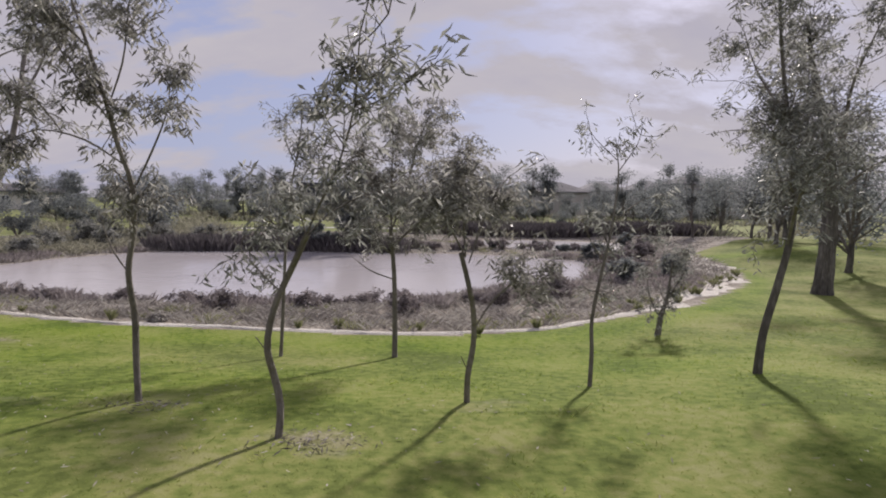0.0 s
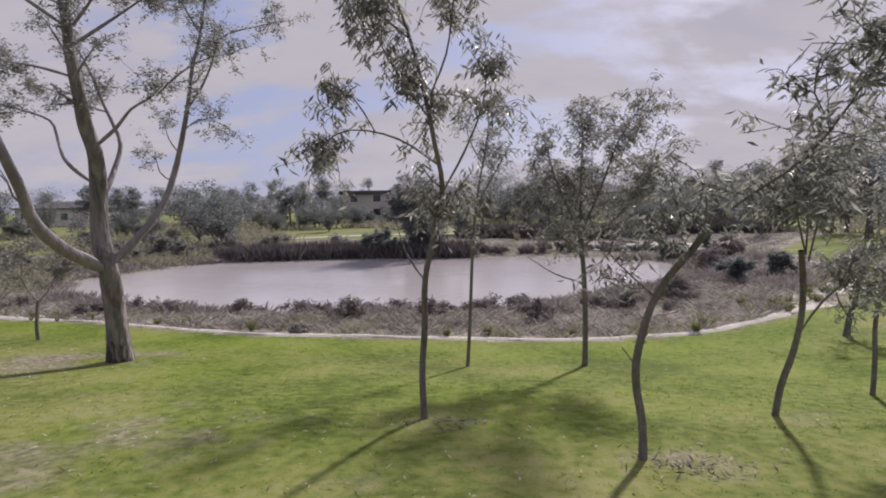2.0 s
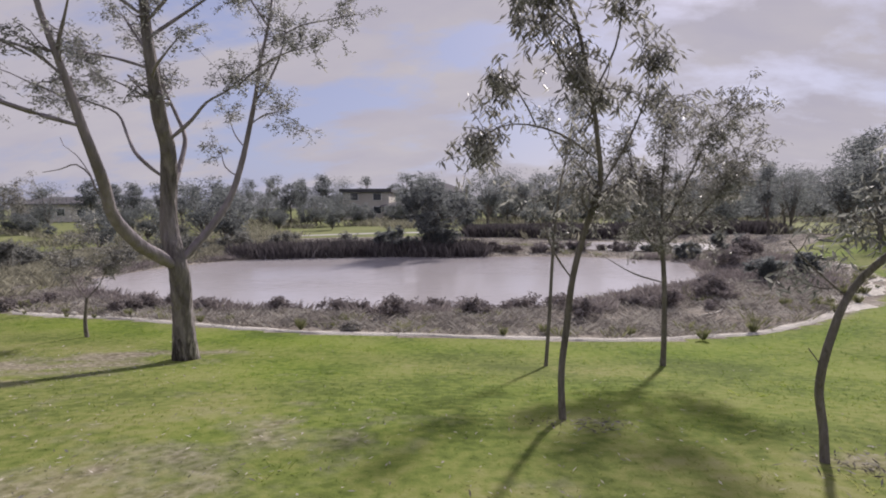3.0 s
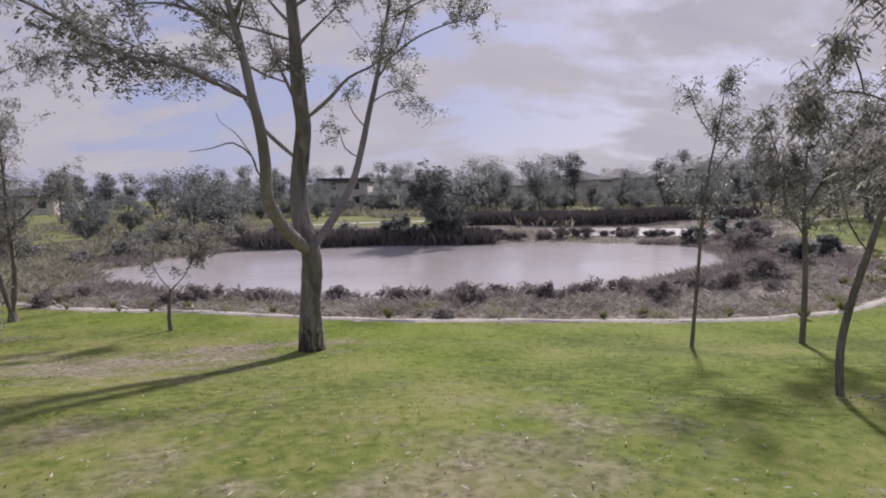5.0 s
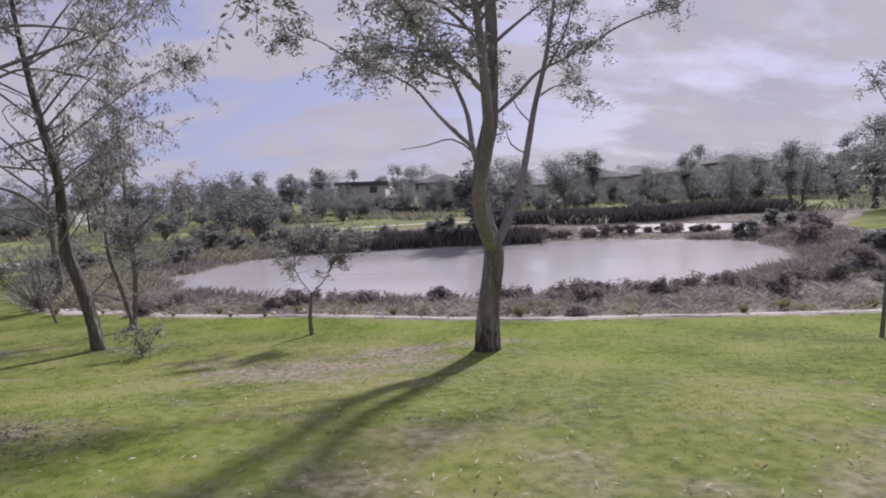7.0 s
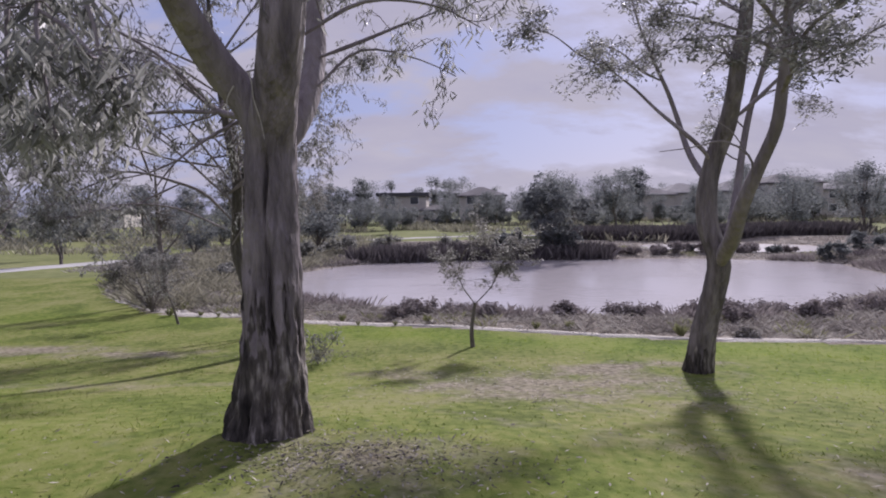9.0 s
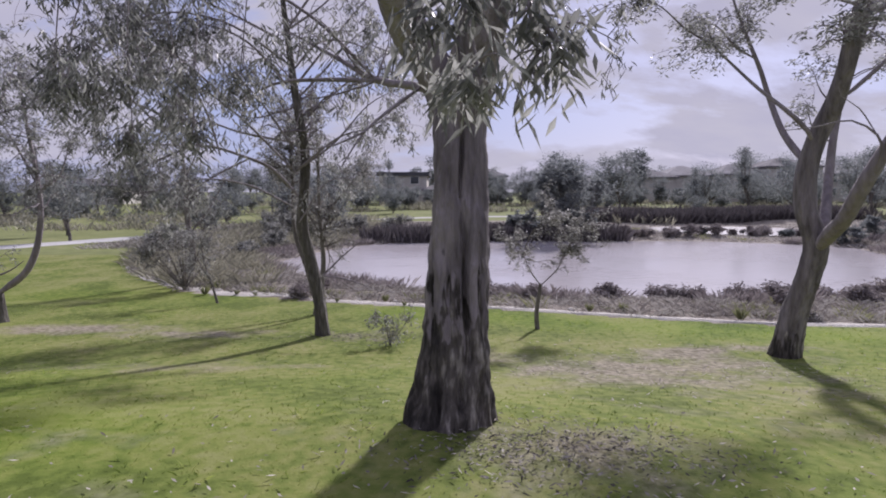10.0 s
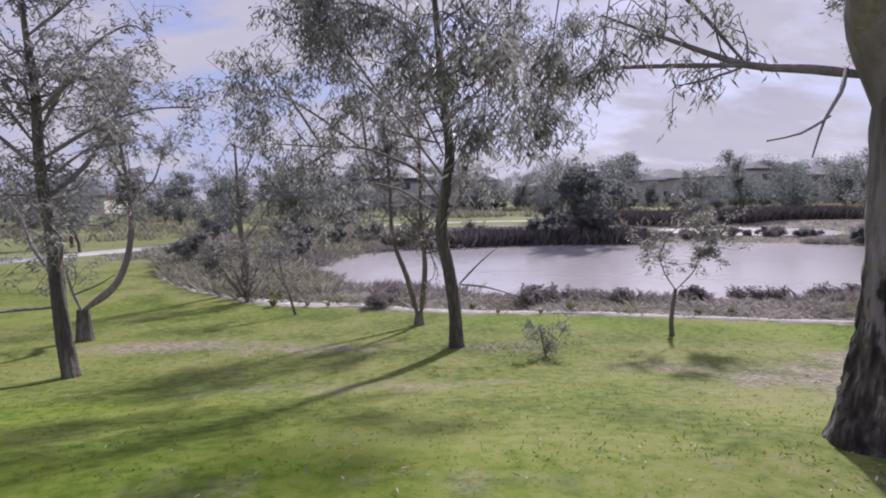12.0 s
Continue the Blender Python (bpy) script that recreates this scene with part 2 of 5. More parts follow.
def worn(m):
    """Bare earth showing where the attribute 'bare' says that the turf is worn."""
    N, L = m.node_tree.nodes, m.node_tree.links
    at = N.new("ShaderNodeAttribute"); at.attribute_name = "bare"
    tc, n1, n2 = N.new("ShaderNodeTexCoord"), N.new("ShaderNodeTexNoise"), N.new("ShaderNodeTexNoise")
    n1.inputs["Scale"].default_value, n1.inputs["Detail"].default_value = 2.2, 7
    n2.inputs["Scale"].default_value, n2.inputs["Detail"].default_value = 14, 5
    L.new(tc.outputs["Object"], n1.inputs["Vector"]); L.new(tc.outputs["Object"], n2.inputs["Vector"])
    add = N.new("ShaderNodeMath"); add.operation = "ADD"
    L.new(at.outputs["Fac"], add.inputs[0]); L.new(n1.outputs["Fac"], add.inputs[1])
    mr = N.new("ShaderNodeMapRange")
    mr.inputs["From Min"].default_value, mr.inputs["From Max"].default_value = 0.72, 1.12
    mr.inputs["To Max"].default_value = 0.8
    L.new(add.outputs[0], mr.inputs["Value"])
    earth = N.new("ShaderNodeValToRGB")
    earth.color_ramp.elements[0].position, earth.color_ramp.elements[0].color = 0.35, (0.125, 0.10, 0.08, 1)
    earth.color_ramp.elements[1].position, earth.color_ramp.elements[1].color = 0.65, (0.37, 0.32, 0.265, 1)
    L.new(n2.outputs["Fac"], earth.inputs["Fac"])
    mx = N.new("ShaderNodeMix"); mx.data_type = "RGBA"
    b = N["Principled BSDF"]
    L.new(mr.outputs[0], mx.inputs["Factor"])
    L.new(b.inputs["Base Color"].links[0].from_socket, mx.inputs["A"])
    L.new(earth.outputs["Color"], mx.inputs["B"])
    L.new(mx.outputs["Result"], b.inputs["Base Color"])


worn(LAWN)


def lush(m):
    """Fresher, greener turf where the attribute 'lush' says so."""
    N, L = m.node_tree.nodes, m.node_tree.links
    ramp = next(n for n in N if n.type == "VALTORGB" and any(l.from_node.type == "MATH" for l in n.inputs["Fac"].links))
    ends = [l.to_socket for l in ramp.outputs["Color"].links]
    at = N.new("ShaderNodeAttribute"); at.attribute_name = "lush"
    mx = N.new("ShaderNodeMix"); mx.data_type = "RGBA"; mx.blend_type = "MULTIPLY"
    mx.inputs["B"].default_value = (0.8, 0.985, 0.46, 1)
    L.new(at.outputs["Fac"], mx.inputs["Factor"])
    L.new(ramp.outputs["Color"], mx.inputs["A"])
    for e in ends:
        L.new(mx.outputs["Result"], e)


lush(LAWN)
lush(BLADE)

WATER = bpy.data.materials.new("pond_water")
WATER.use_nodes = True
N, L = WATER.node_tree.nodes, WATER.node_tree.links
wb = N["Principled BSDF"]
# murky water, its diffuse colour raised further to stand in for reflected sky
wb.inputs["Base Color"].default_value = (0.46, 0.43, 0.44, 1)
wb.inputs["Roughness"].default_value = 0.13
wb.inputs["IOR"].default_value = 1.33
tc, mp = N.new("ShaderNodeTexCoord"), N.new("ShaderNodeMapping")
mp.inputs["Scale"].default_value = (1.0, 2.2, 1)
L.new(tc.outputs["Object"], mp.inputs["Vector"])
n1, n2 = N.new("ShaderNodeTexNoise"), N.new("ShaderNodeTexNoise")
n1.inputs["Scale"].default_value, n1.inputs["Detail"].default_value = 2.4, 4
n2.inputs["Scale"].default_value, n2.inputs["Detail"].default_value = 0.12, 3
for n in (n1, n2):
    L.new(mp.outputs[0], n.inputs["Vector"])
mr = N.new("ShaderNodeMapRange")
mr.inputs["From Min"].default_value, mr.inputs["From Max"].default_value = 0.4, 0.65
mr.inputs["To Min"].default_value, mr.inputs["To Max"].default_value = 0.15, 0.6
L.new(n2.outputs["Fac"], mr.inputs["Value"])
bp = N.new("ShaderNodeBump")
bp.inputs["Distance"].default_value = 0.06
L.new(mr.outputs[0], bp.inputs["Strength"])
L.new(n1.outputs["Fac"], bp.inputs["Height"])
L.new(bp.outputs[0], wb.inputs["Normal"])


# ---- mesh helpers ----
def quick_mesh(name, verts, faces, mats, smooth=True):
    """A mesh from arrays; faces all have the same number of corners."""
    v, f = np.asarray(verts, dtype=np.float32), np.asarray(faces, dtype=np.int32)
    me = bpy.data.meshes.new(name)
    me.vertices.add(len(v))
    me.vertices.foreach_set("co", v.ravel())
    k = f.shape[1]
    me.loops.add(f.size)
    me.loops.foreach_set("vertex_index", f.ravel())
    me.polygons.add(len(f))
    me.polygons.foreach_set("loop_start", np.arange(0, f.size, k, dtype=np.int32))
    me.polygons.foreach_set("use_smooth", np.full(len(f), smooth))
    for m in (mats if isinstance(mats, (list, tuple)) else [mats]):
        me.materials.append(m)
    me.update(calc_edges=True)
    return me


def part(name, mesh, parent=None, label=""):
    ob = new(name, mesh)
    if parent:
        ob.parent = parent
    return tagged(ob, label=label)


def bm_mesh(name, bm, mat, bevel=0.0):
    if bevel:
        bmesh.ops.bevel(bm, geom=bm.edges[:], offset=bevel, segments=1, affect="EDGES")
    me = bpy.data.meshes.new(name)
    bm.to_mesh(me)
    bm.free()
    me.materials.append(mat)
    return me


def box(bm, x0, x1, y0, y1, z0, z1):
    bmesh.ops.create_cube(bm, size=1, matrix=Matrix.Translation(((x0 + x1) / 2, (y0 + y1) / 2, (z0 + z1) / 2)) @ Matrix.Diagonal((x1 - x0, y1 - y0, z1 - z0, 1)))


def smooth_line(pts, step):
    """A Catmull-Rom line through the points, about step apart."""
    p = np.array(pts, dtype=float)
    p = np.vstack([2 * p[0] - p[1], p, 2 * p[-1] - p[-2]])
    out = []
    for i in range(1, len(p) - 2):
        n = max(1, int(np.ceil(np.linalg.norm(p[i + 1] - p[i]) / step)))
        for s in np.arange(n) / n:
            a, b, c, d = p[i - 1:i + 3]
            out.append(0.5 * (2 * b + (c - a) * s + (2 * a - 5 * b + 4 * c - d) * s ** 2 + (3 * b - a - 3 * c + d) * s ** 3))
    out.append(p[-2])
    return np.array(out)


# ---- the ground ----
def ease(a, b, x):
    t = np.clip((x - a) / (b - a), 0, 1)
    return t * t * (3 - 2 * t)


PROFILE_Y = [-900, -60, -5, 2, 4.6, 8, 11, 14, 20, 45, 60, 100, 200, 1500]
PROFILE_Z = [2.5, 0.3, 0.05, 0.0, -0.22, -0.76, -0.97, -1.14, -1.18, -1.12, -0.9, -0.2, 0.8, 3]
WATER_Z = -1.38
POND = smooth_line([(-19.6, 22.3), (-17.3, 18.8), (-14.3, 16.9), (-9.3, 15.2), (-4.2, 14.9), (-1.2, 15.8), (1.2, 17.8), (4.5, 19.6), (6.3, 22.3), (7.4, 26), (7.6, 29.3),
                    (2, 32.3), (-5.5, 32.2), (-9, 32.4), (-16, 30.6), (-18.6, 27.0), (-19.6, 22.3)], 0.5)
BACK_POND = smooth_line([(2.2, 40.5), (4.2, 37.6), (8.0, 35.8), (12.0, 35.8), (14.8, 39.2), (15.2, 43.0), (11, 45.8), (5.4, 45.8), (2.8, 44.0), (2.2, 40.5)], 0.6)
EDGE = smooth_line([(-27, 26), (-24.5, 21), (-22.2, 17.9), (-19.3, 15.3), (-17, 14.55), (-14.4, 13.4), (-11.5, 12.5), (-8.5, 11.25), (-6, 10.6), (-3.1, 10.3), (-0.4, 10.05),
                    (1.8, 10.6), (3.5, 11.3), (5.5, 12.9), (8.5, 16.0), (11.6, 20.2), (13.2, 24.4), (14, 29)], 0.4)


def inside_depth(poly, x, y):
    """Distance to the outline: positive inside."""
    x, y = np.asarray(x, dtype=float), np.asarray(y, dtype=float)
    best = np.full(x.shape, 1e9)
    odd = np.zeros(x.shape, dtype=bool)
    for (ax, ay), (bx, by) in zip(poly[:-1], poly[1:]):
        dx, dy = bx - ax, by - ay
        s = np.clip(((x - ax) * dx + (y - ay) * dy) / (dx * dx + dy * dy + 1e-9), 0, 1)
        best = np.minimum(best, np.hypot(x - ax - s * dx, y - ay - s * dy))
        cross = (ay > y) != (by > y)
        odd ^= cross & (x < ax + (y - ay) / (dy if abs(dy) > 1e-9 else 1e-9) * dx)
    return np.where(odd, best, -best)


def wobble(x, y, s, seed=0.0):
    """Cheap smooth unevenness."""
    return (np.sin(x * s + 1.3 * np.sin(y * s * 0.7 + seed)) + np.sin(y * s * 1.13 + 1.7 * np.sin(x * s * 0.6 + seed * 2)) + 0.6 * np.sin((x + y) * s * 2.1 + seed)) / 2.6


def lawn_z(x, y):
    x, y = np.asarray(x, dtype=float), np.asarray(y, dtype=float)
    return (np.interp(y, PROFILE_Y, PROFILE_Z) + 0.2 * ease(1, 4.5, x) * (1 - 0.8 * ease(15, 22, y) * ease(15, 12, x)) + 0.6 * ease(12, 26, y) * ease(13, 20, x) * ease(45, 36, y)
            + 0.12 * ease(-8, -11.5, x) * ease(8, 4, y) - 0.1 * ease(-8, -20, x) * ease(6, 12, y) + 0.09 * np.exp(-((x + 12.3) / 1.5) ** 2 - ((y - 4.6) / 1.0) ** 2) + 0.012 * wobble(x, y, 1.1))


def ground_z(x, y):
    z = lawn_z(x, y)
    for poly in (POND, BACK_POND):
        d = inside_depth(poly, x, y)
        bank = ease(-1.0, 0.0, d / (1.6 + 2.6 * ease(28, 32, y)))
        z = z * (1 - bank) + bank * (WATER_Z + 0.02 - 0.5 * ease(0, 2.5, d))
    return z


def edge_y(x):
    """Where the mown lawn ends, along x."""
    return np.interp(x, EDGE[:, 0], EDGE[:, 1])


def gz(x, y):
    return float(ground_z(np.array([x]), np.array([y]))[0])


def axis(lo, hi, fine_lo, fine_hi, step):
    a = list(np.arange(fine_lo, fine_hi + step / 2, step))
    s, v = step, fine_hi
    while v < hi:
        s *= 1.25
        v += s
        a.append(v)
    s, v = step, fine_lo
    while v > lo:
        s *= 1.25
        v -= s
        a.insert(0, v)
    return np.array(a)


# worn turf: x, y, half-width along x and y, strength
WORN = [(-10.3, 7.3, 1.9, 1.3, 0.56), (-9.15, 8.5, 0.75, 0.4, 0.85), (-8.9, 7.9, 0.7, 0.35, 0.7), (-11.6, 8.2, 1.0, 0.5, 0.45), (-19.1, 10.5, 2.0, 0.6, 0.62), (-16.7, 10.0, 1.6, 0.5, 0.55), (-11.7, 4.1, 1.2, 0.6, 0.12), (-13.6, 3.4, 1.4, 0.6, 0.08), (-9.6, 3.0, 1.0, 0.4, 0.16), (-5.5, 3.2, 1.6, 0.35, 0.12), (-15.8, 7.6, 2.2, 0.6, 0.35),
        (-1.0, 3.8, 0.4, 0.25, 0.5), (-2.6, 4.6, 0.35, 0.2, 0.45), (0.3, 4.9, 0.35, 0.2, 0.4), (-13.8, 9.8, 1.0, 0.5, 0.4), (-7.5, 8.3, 0.6, 0.4, 0.4), (-11.75, 4.15, 0.55, 0.25, 0.4), (-8.0, 8.9, 0.8, 0.35, 0.5)]


def bareness(x, y):
    b = np.zeros_like(x)
    for cx, cy, rx, ry, s in WORN:
        b = np.maximum(b, s * np.exp(-(((x - cx) / rx) ** 2 + ((y - cy) / ry) ** 2)))
    b = b + (0.21 + 0.16 * wobble(x, y, 1.9, 5.0) + 0.08 * wobble(x, y, 5.3, 2.0)) * ease(-1, -6, x) * ease(7.5, 4.0, y) * (0.5 + 0.5 * ease(-11.5, -9, x)) + 0.05
    return b


# fresher turf: x, y, half-width along x and y, strength
FRESH = [(-16.3, 4.4, 2.6, 1.2, 1.0), (-18.0, 6.2, 2.2, 1.0, 0.7), (-13.6, 3.2, 1.4, 0.6, 0.5), (-1.0, 5.6, 3.4, 1.4, 0.6), (2.6, 7.2, 3.0, 2.2, 0.65), (-6.2, 7.6, 1.6, 1.2, 0.6), (-5.0, 4.3, 1.5, 0.7, 0.45), (-21.5, 14.5, 3.0, 2.0, 0.5)]


def freshness(x, y):
    b = 0.85 * np.exp(-((y - edge_y(x) + 0.9) / 0.9) ** 2) * ease(-16, -12, x)
    for cx, cy, rx, ry, k in FRESH:
        b = np.maximum(b, k * np.exp(-(((x - cx) / rx) ** 2 + ((y - cy) / ry) ** 2)))
    return np.clip(b + 0.22 * wobble(x, y, 0.9, 8.0) + 0.14 * wobble(x, y, 2.7, 3.0) + 0.08, 0, 1)


def mark_fresh(me, v):
    me.attributes.new("lush", "FLOAT", "POINT").data.foreach_set("value", freshness(v[:, 0], v[:, 1]).astype(np.float32))


def build_ground():
    xs, ys = axis(-1200, 1200, -34, 24, 0.28), axis(-700, 1400, -2, 47, 0.28)
    X, Y = np.meshgrid(xs, ys)
    Z = ground_z(X, Y)
    v = np.stack([X.ravel(), Y.ravel(), Z.ravel()], 1)
    nx, ny = len(xs), len(ys)
    i = (np.arange(ny - 1)[:, None] * nx + np.arange(nx - 1)[None]).ravel()
    f = np.stack([i, i + 1, i + nx + 1, i + nx], 1)
    me = quick_mesh("ground", v, f, [LAWN, SOIL, FAR_GRASS])
    cx, cy = v[f].mean(1)[:, 0], v[f].mean(1)[:, 1]
    mown = (cy < edge_y(cx)) | ((cx > 14.2) & (cy < 30 + 0.9 * (cx - 14)))
    idx = np.where(mown, 0, 1)
    far = (cy > 49) | ((cx < -20) & (cy > 24)) | ((cx > 24) & (cy > 41))
    idx = np.where(far, 2, idx)
    me.polygons.foreach_set("material_index", idx.astype(np.int32))
    me.attributes.new("bare", "FLOAT", "POINT").data.foreach_set("value", bareness(v[:, 0], v[:, 1]).astype(np.float32))
    mark_fresh(me, v)
    ob = new("ground", me)
    return tagged(ob, "mown green park lawn sloping down to bare brown pond banks", "ground", kind="structure")


build_ground()


def sheet(name, outline, z, mat, label):
    bm = bmesh.new()
    bm.faces.new([bm.verts.new((x, y, z)) for x, y in outline[:-1]])
    bmesh.ops.triangulate(bm, faces=bm.faces[:])
    bmesh.ops.recalc_face_normals(bm, faces=bm.faces[:])
    if sum(f.normal.z for f in bm.faces) < 0:
        bmesh.ops.reverse_faces(bm, faces=bm.faces[:])
    me = bpy.data.meshes.new(name)
    bm.to_mesh(me)
    bm.free()
    me.materials.append(mat)
    return tagged(new(name, me), label, "water", kind="structure")


def widened(poly, d):
    p = poly[:-1]
    t = np.roll(p, -1, 0) - np.roll(p, 1, 0)
    n = np.stack([t[:, 1], -t[:, 0]], 1) / np.linalg.norm(t, axis=1)[:, None]
    c = p.mean(0)
    n *= np.sign(((p - c) * n).sum(1))[:, None]
    q = p + d * n
    return np.vstack([q, q[:1]])


sheet("water", widened(POND, 0.35), WATER_Z, WATER, "still murky pond water with pale sky reflection partly painted into its colour")
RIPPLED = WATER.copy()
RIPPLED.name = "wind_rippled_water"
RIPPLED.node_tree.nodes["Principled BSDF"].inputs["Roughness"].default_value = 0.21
sheet("water", widened(BACK_POND, 0.35), WATER_Z, RIPPLED, "narrow second pool behind the pond, sky reflection partly painted into its colour")


def strip(name, line, widths, mat, label, category, lift=0.03, cols=5, ragged=0.0):
    """A band laid along a line on the ground."""
    t = np.gradient(line, axis=0)
    n = np.stack([-t[:, 1], t[:, 0]], 1) / np.linalg.norm(t, axis=1)[:, None]
    rows = []
    for i, (p, w) in enumerate(zip(line, widths)):
        a = ragged * w * wobble(np.array(i * 1.0), np.array(3.0), 0.9)
        b = ragged * w * wobble(np.array(i * 1.0), np.array(9.0), 1.3)
        rows.append([p + n[i] * (a + (w + b - a) * s) for s in np.linspace(0, 1, cols)])
    g = np.array(rows).reshape(-1, 2)
    k = np.tile(np.array([-0.04] + [lift] * (cols - 2) + [-0.04]), len(line))
    z = ground_z(g[:, 0], g[:, 1]) + k
    i = (np.arange(len(line) - 1)[:, None] * cols + np.arange(cols - 1)[None]).ravel()
    return tagged(new(name, quick_mesh(name, np.column_stack([g, z]), np.stack([i, i + cols, i + cols + 1, i + 1], 1), mat)), label, category, kind="structure")


strip("gravel_edge", EDGE, 0.3 + 1.3 * ease(3, 9, EDGE[:, 0]) + 0.25 * ease(-12, -18, EDGE[:, 0]), PALE, "pale gravel strip between the lawn and the pond planting", "path", ragged=0.35)
LEFT_PATH = smooth_line([(-60, 8), (-44, 16), (-36, 22), (-31, 29.5), (-27.6, 35), (-25.5, 42), (-22, 49), (-15, 53), (-6, 54), (4, 53)], 1.0)
strip("footpath", LEFT_PATH, 2.6 - 1.2 * ease(44, 52, LEFT_PATH[:, 1]), CONCRETE, "grey concrete footpath curving round the pond", "path", lift=0.05)


# ---- trees ----
def tube(pts, radii, sides, bumpy=0.0, seed=0.0, plates=0.0, cracks=()):
    p, r = np.asarray(pts, dtype=float), np.asarray(radii, dtype=float)
    t = np.gradient(p, axis=0)
    t /= np.linalg.norm(t, axis=1)[:, None] + 1e-9
    ref = np.where(np.abs(t[:, 1:2]) < 0.9, np.array([[0.0, 1.0, 0.0]]), np.array([[1.0, 0.0, 0.0]]))
    u = np.cross(t, ref)
    u /= np.linalg.norm(u, axis=1)[:, None] + 1e-9
    w = np.cross(t, u)
    a = np.linspace(0, 2 * np.pi, sides, endpoint=False)
    rr = r[:, None] * np.ones((1, sides))
    if bumpy:
        h = np.concatenate([[0], np.cumsum(np.linalg.norm(np.diff(p, axis=0), axis=1))])[:, None]
        rr = rr * (1 + bumpy * (np.sin(3 * a[None] + seed + 1.5 * np.sin(h * 2.1)) * 0.5 + np.sin(5 * a[None] + h * 3.3 + seed) * 0.3 + np.sin(h * 7 + 2 * a[None] + seed) * 0.3))
    if plates:
        # vertical bark plates with cracks between them, fading upwards
        h = np.concatenate([[0], np.cumsum(np.linalg.norm(np.diff(p, axis=0), axis=1))])[:, None]
        q = a[None] + 0.35 * np.sin(h * 5.1 + seed) + 0.2 * np.sin(h * 13 + 3 * a[None]) + 0.12 * np.sin(h * 31 + 5 * a[None] + seed)
        ridge = np.abs(np.sin(5.5 * q)) ** 0.6 * 0.6 + np.abs(np.sin(9.5 * q + 2.2 * np.sin(h * 3.7))) ** 0.7 * 0.5
        ridge = ridge * (0.75 + 0.45 * np.sin(h * 9 + 4 * a[None] + 2 * np.sin(h * 17 + seed)))
        rr = rr + plates * (ridge - 0.55) * np.clip(1.25 - 0.45 * h, 0.12, 1)
    for turn, lo, hi, deep, wide in cracks:
        # a long wavering split in the bark
        h = np.concatenate([[0], np.cumsum(np.linalg.norm(np.diff(p, axis=0), axis=1))])[:, None]
        off = (a[None] - turn - 0.12 * np.sin(h * 3.1 + seed) - 0.05 * np.sin(h * 11) + np.pi) % (2 * np.pi) - np.pi
        rr = rr - deep * np.exp(-(off / wide) ** 2) * ease(lo, lo + 0.15, h) * ease(hi, hi - 0.25, h) * (0.75 + 0.35 * np.sin(h * 8 + seed))
    v = p[:, None] + rr[..., None] * (np.cos(a)[None, :, None] * u[:, None] + np.sin(a)[None, :, None] * w[:, None])
    n = len(p)
    i = np.arange(n - 1)[:, None] * sides
    j = np.arange(sides)[None]
    j2 = (j + 1) % sides
    f = np.stack([i + j, i + j2, i + sides + j2, i + sides + j], -1).reshape(-1, 4)
    return v.reshape(-1, 3), f


def merged(tubes):
    vs, fs, k = [], [], 0
    for v, f in tubes:
        vs.append(v)
        fs.append(f + k)
        k += len(v)
    return np.vstack(vs), np.vstack(fs)


def leaf_mesh(name, pos, rng, length, width, droop, mat):
    """Long narrow leaves hanging from the points."""
    pos = np.asarray(pos)
    n = len(pos)
    a = rng.uniform(0, 2 * np.pi, n)
    d = np.stack([np.cos(a), np.sin(a), rng.uniform(-0.6, 0.6, n) - droop], 1)
    d /= np.linalg.norm(d, axis=1)[:, None]
    s = rng.normal(size=(n, 3))
    s -= (s * d).sum(1)[:, None] * d
    s /= np.linalg.norm(s, axis=1)[:, None] + 1e-9
    nn = np.cross(d, s)
    L = length * rng.uniform(0.6, 1.3, n)[:, None]
    w = width * rng.uniform(0.7, 1.2, n)[:, None] / 2
    v = np.stack([pos, pos + d * L * 0.45 + s * w + nn * L * 0.06, pos + d * L, pos + d * L * 0.45 - s * w + nn * L * 0.06], 1).reshape(-1, 3)
    f = np.arange(4 * n).reshape(-1, 4)
    return quick_mesh(name, v, f, mat, smooth=False)


def sprout(rng, p, d, length, r, level, twigs, ends, droop, leafy):
    """One branch, with finer ones on it; the finest carry leaves."""
    n = 5
    pts = [p]
    for i in range(n):
        d = d + rng.normal(size=3) * 0.22 + np.array([0, 0, (0.08 if level else -droop * 0.25)])
        d = d / np.linalg.norm(d)
        pts.append(pts[-1] + d * length / n)
    twigs.append(tube(pts, np.linspace(r, max(r * 0.35, 0.0025), n + 1), 4))
    pts = np.array(pts)
    if level == 0:
        k = max(1, rng.poisson(leafy))
        s = rng.uniform(0.35, 1.0, k) * n
        i = np.minimum(s.astype(int), n - 1)
        ends.append(pts[i] + (pts[i + 1] - pts[i]) * (s - i)[:, None] + rng.normal(size=(k, 3)) * 0.035)
        return
    for s in np.linspace(0.3, 1.0, 4 if level == 1 else 3):
        q = pts[min(n, int(s * n))]
        dd = d * 0.6 + rng.normal(size=3) * 0.6
        sprout(rng, q, dd / np.linalg.norm(dd), length * rng.uniform(0.4, 0.65), r * 0.5, level - 1, twigs, ends, droop, leafy)


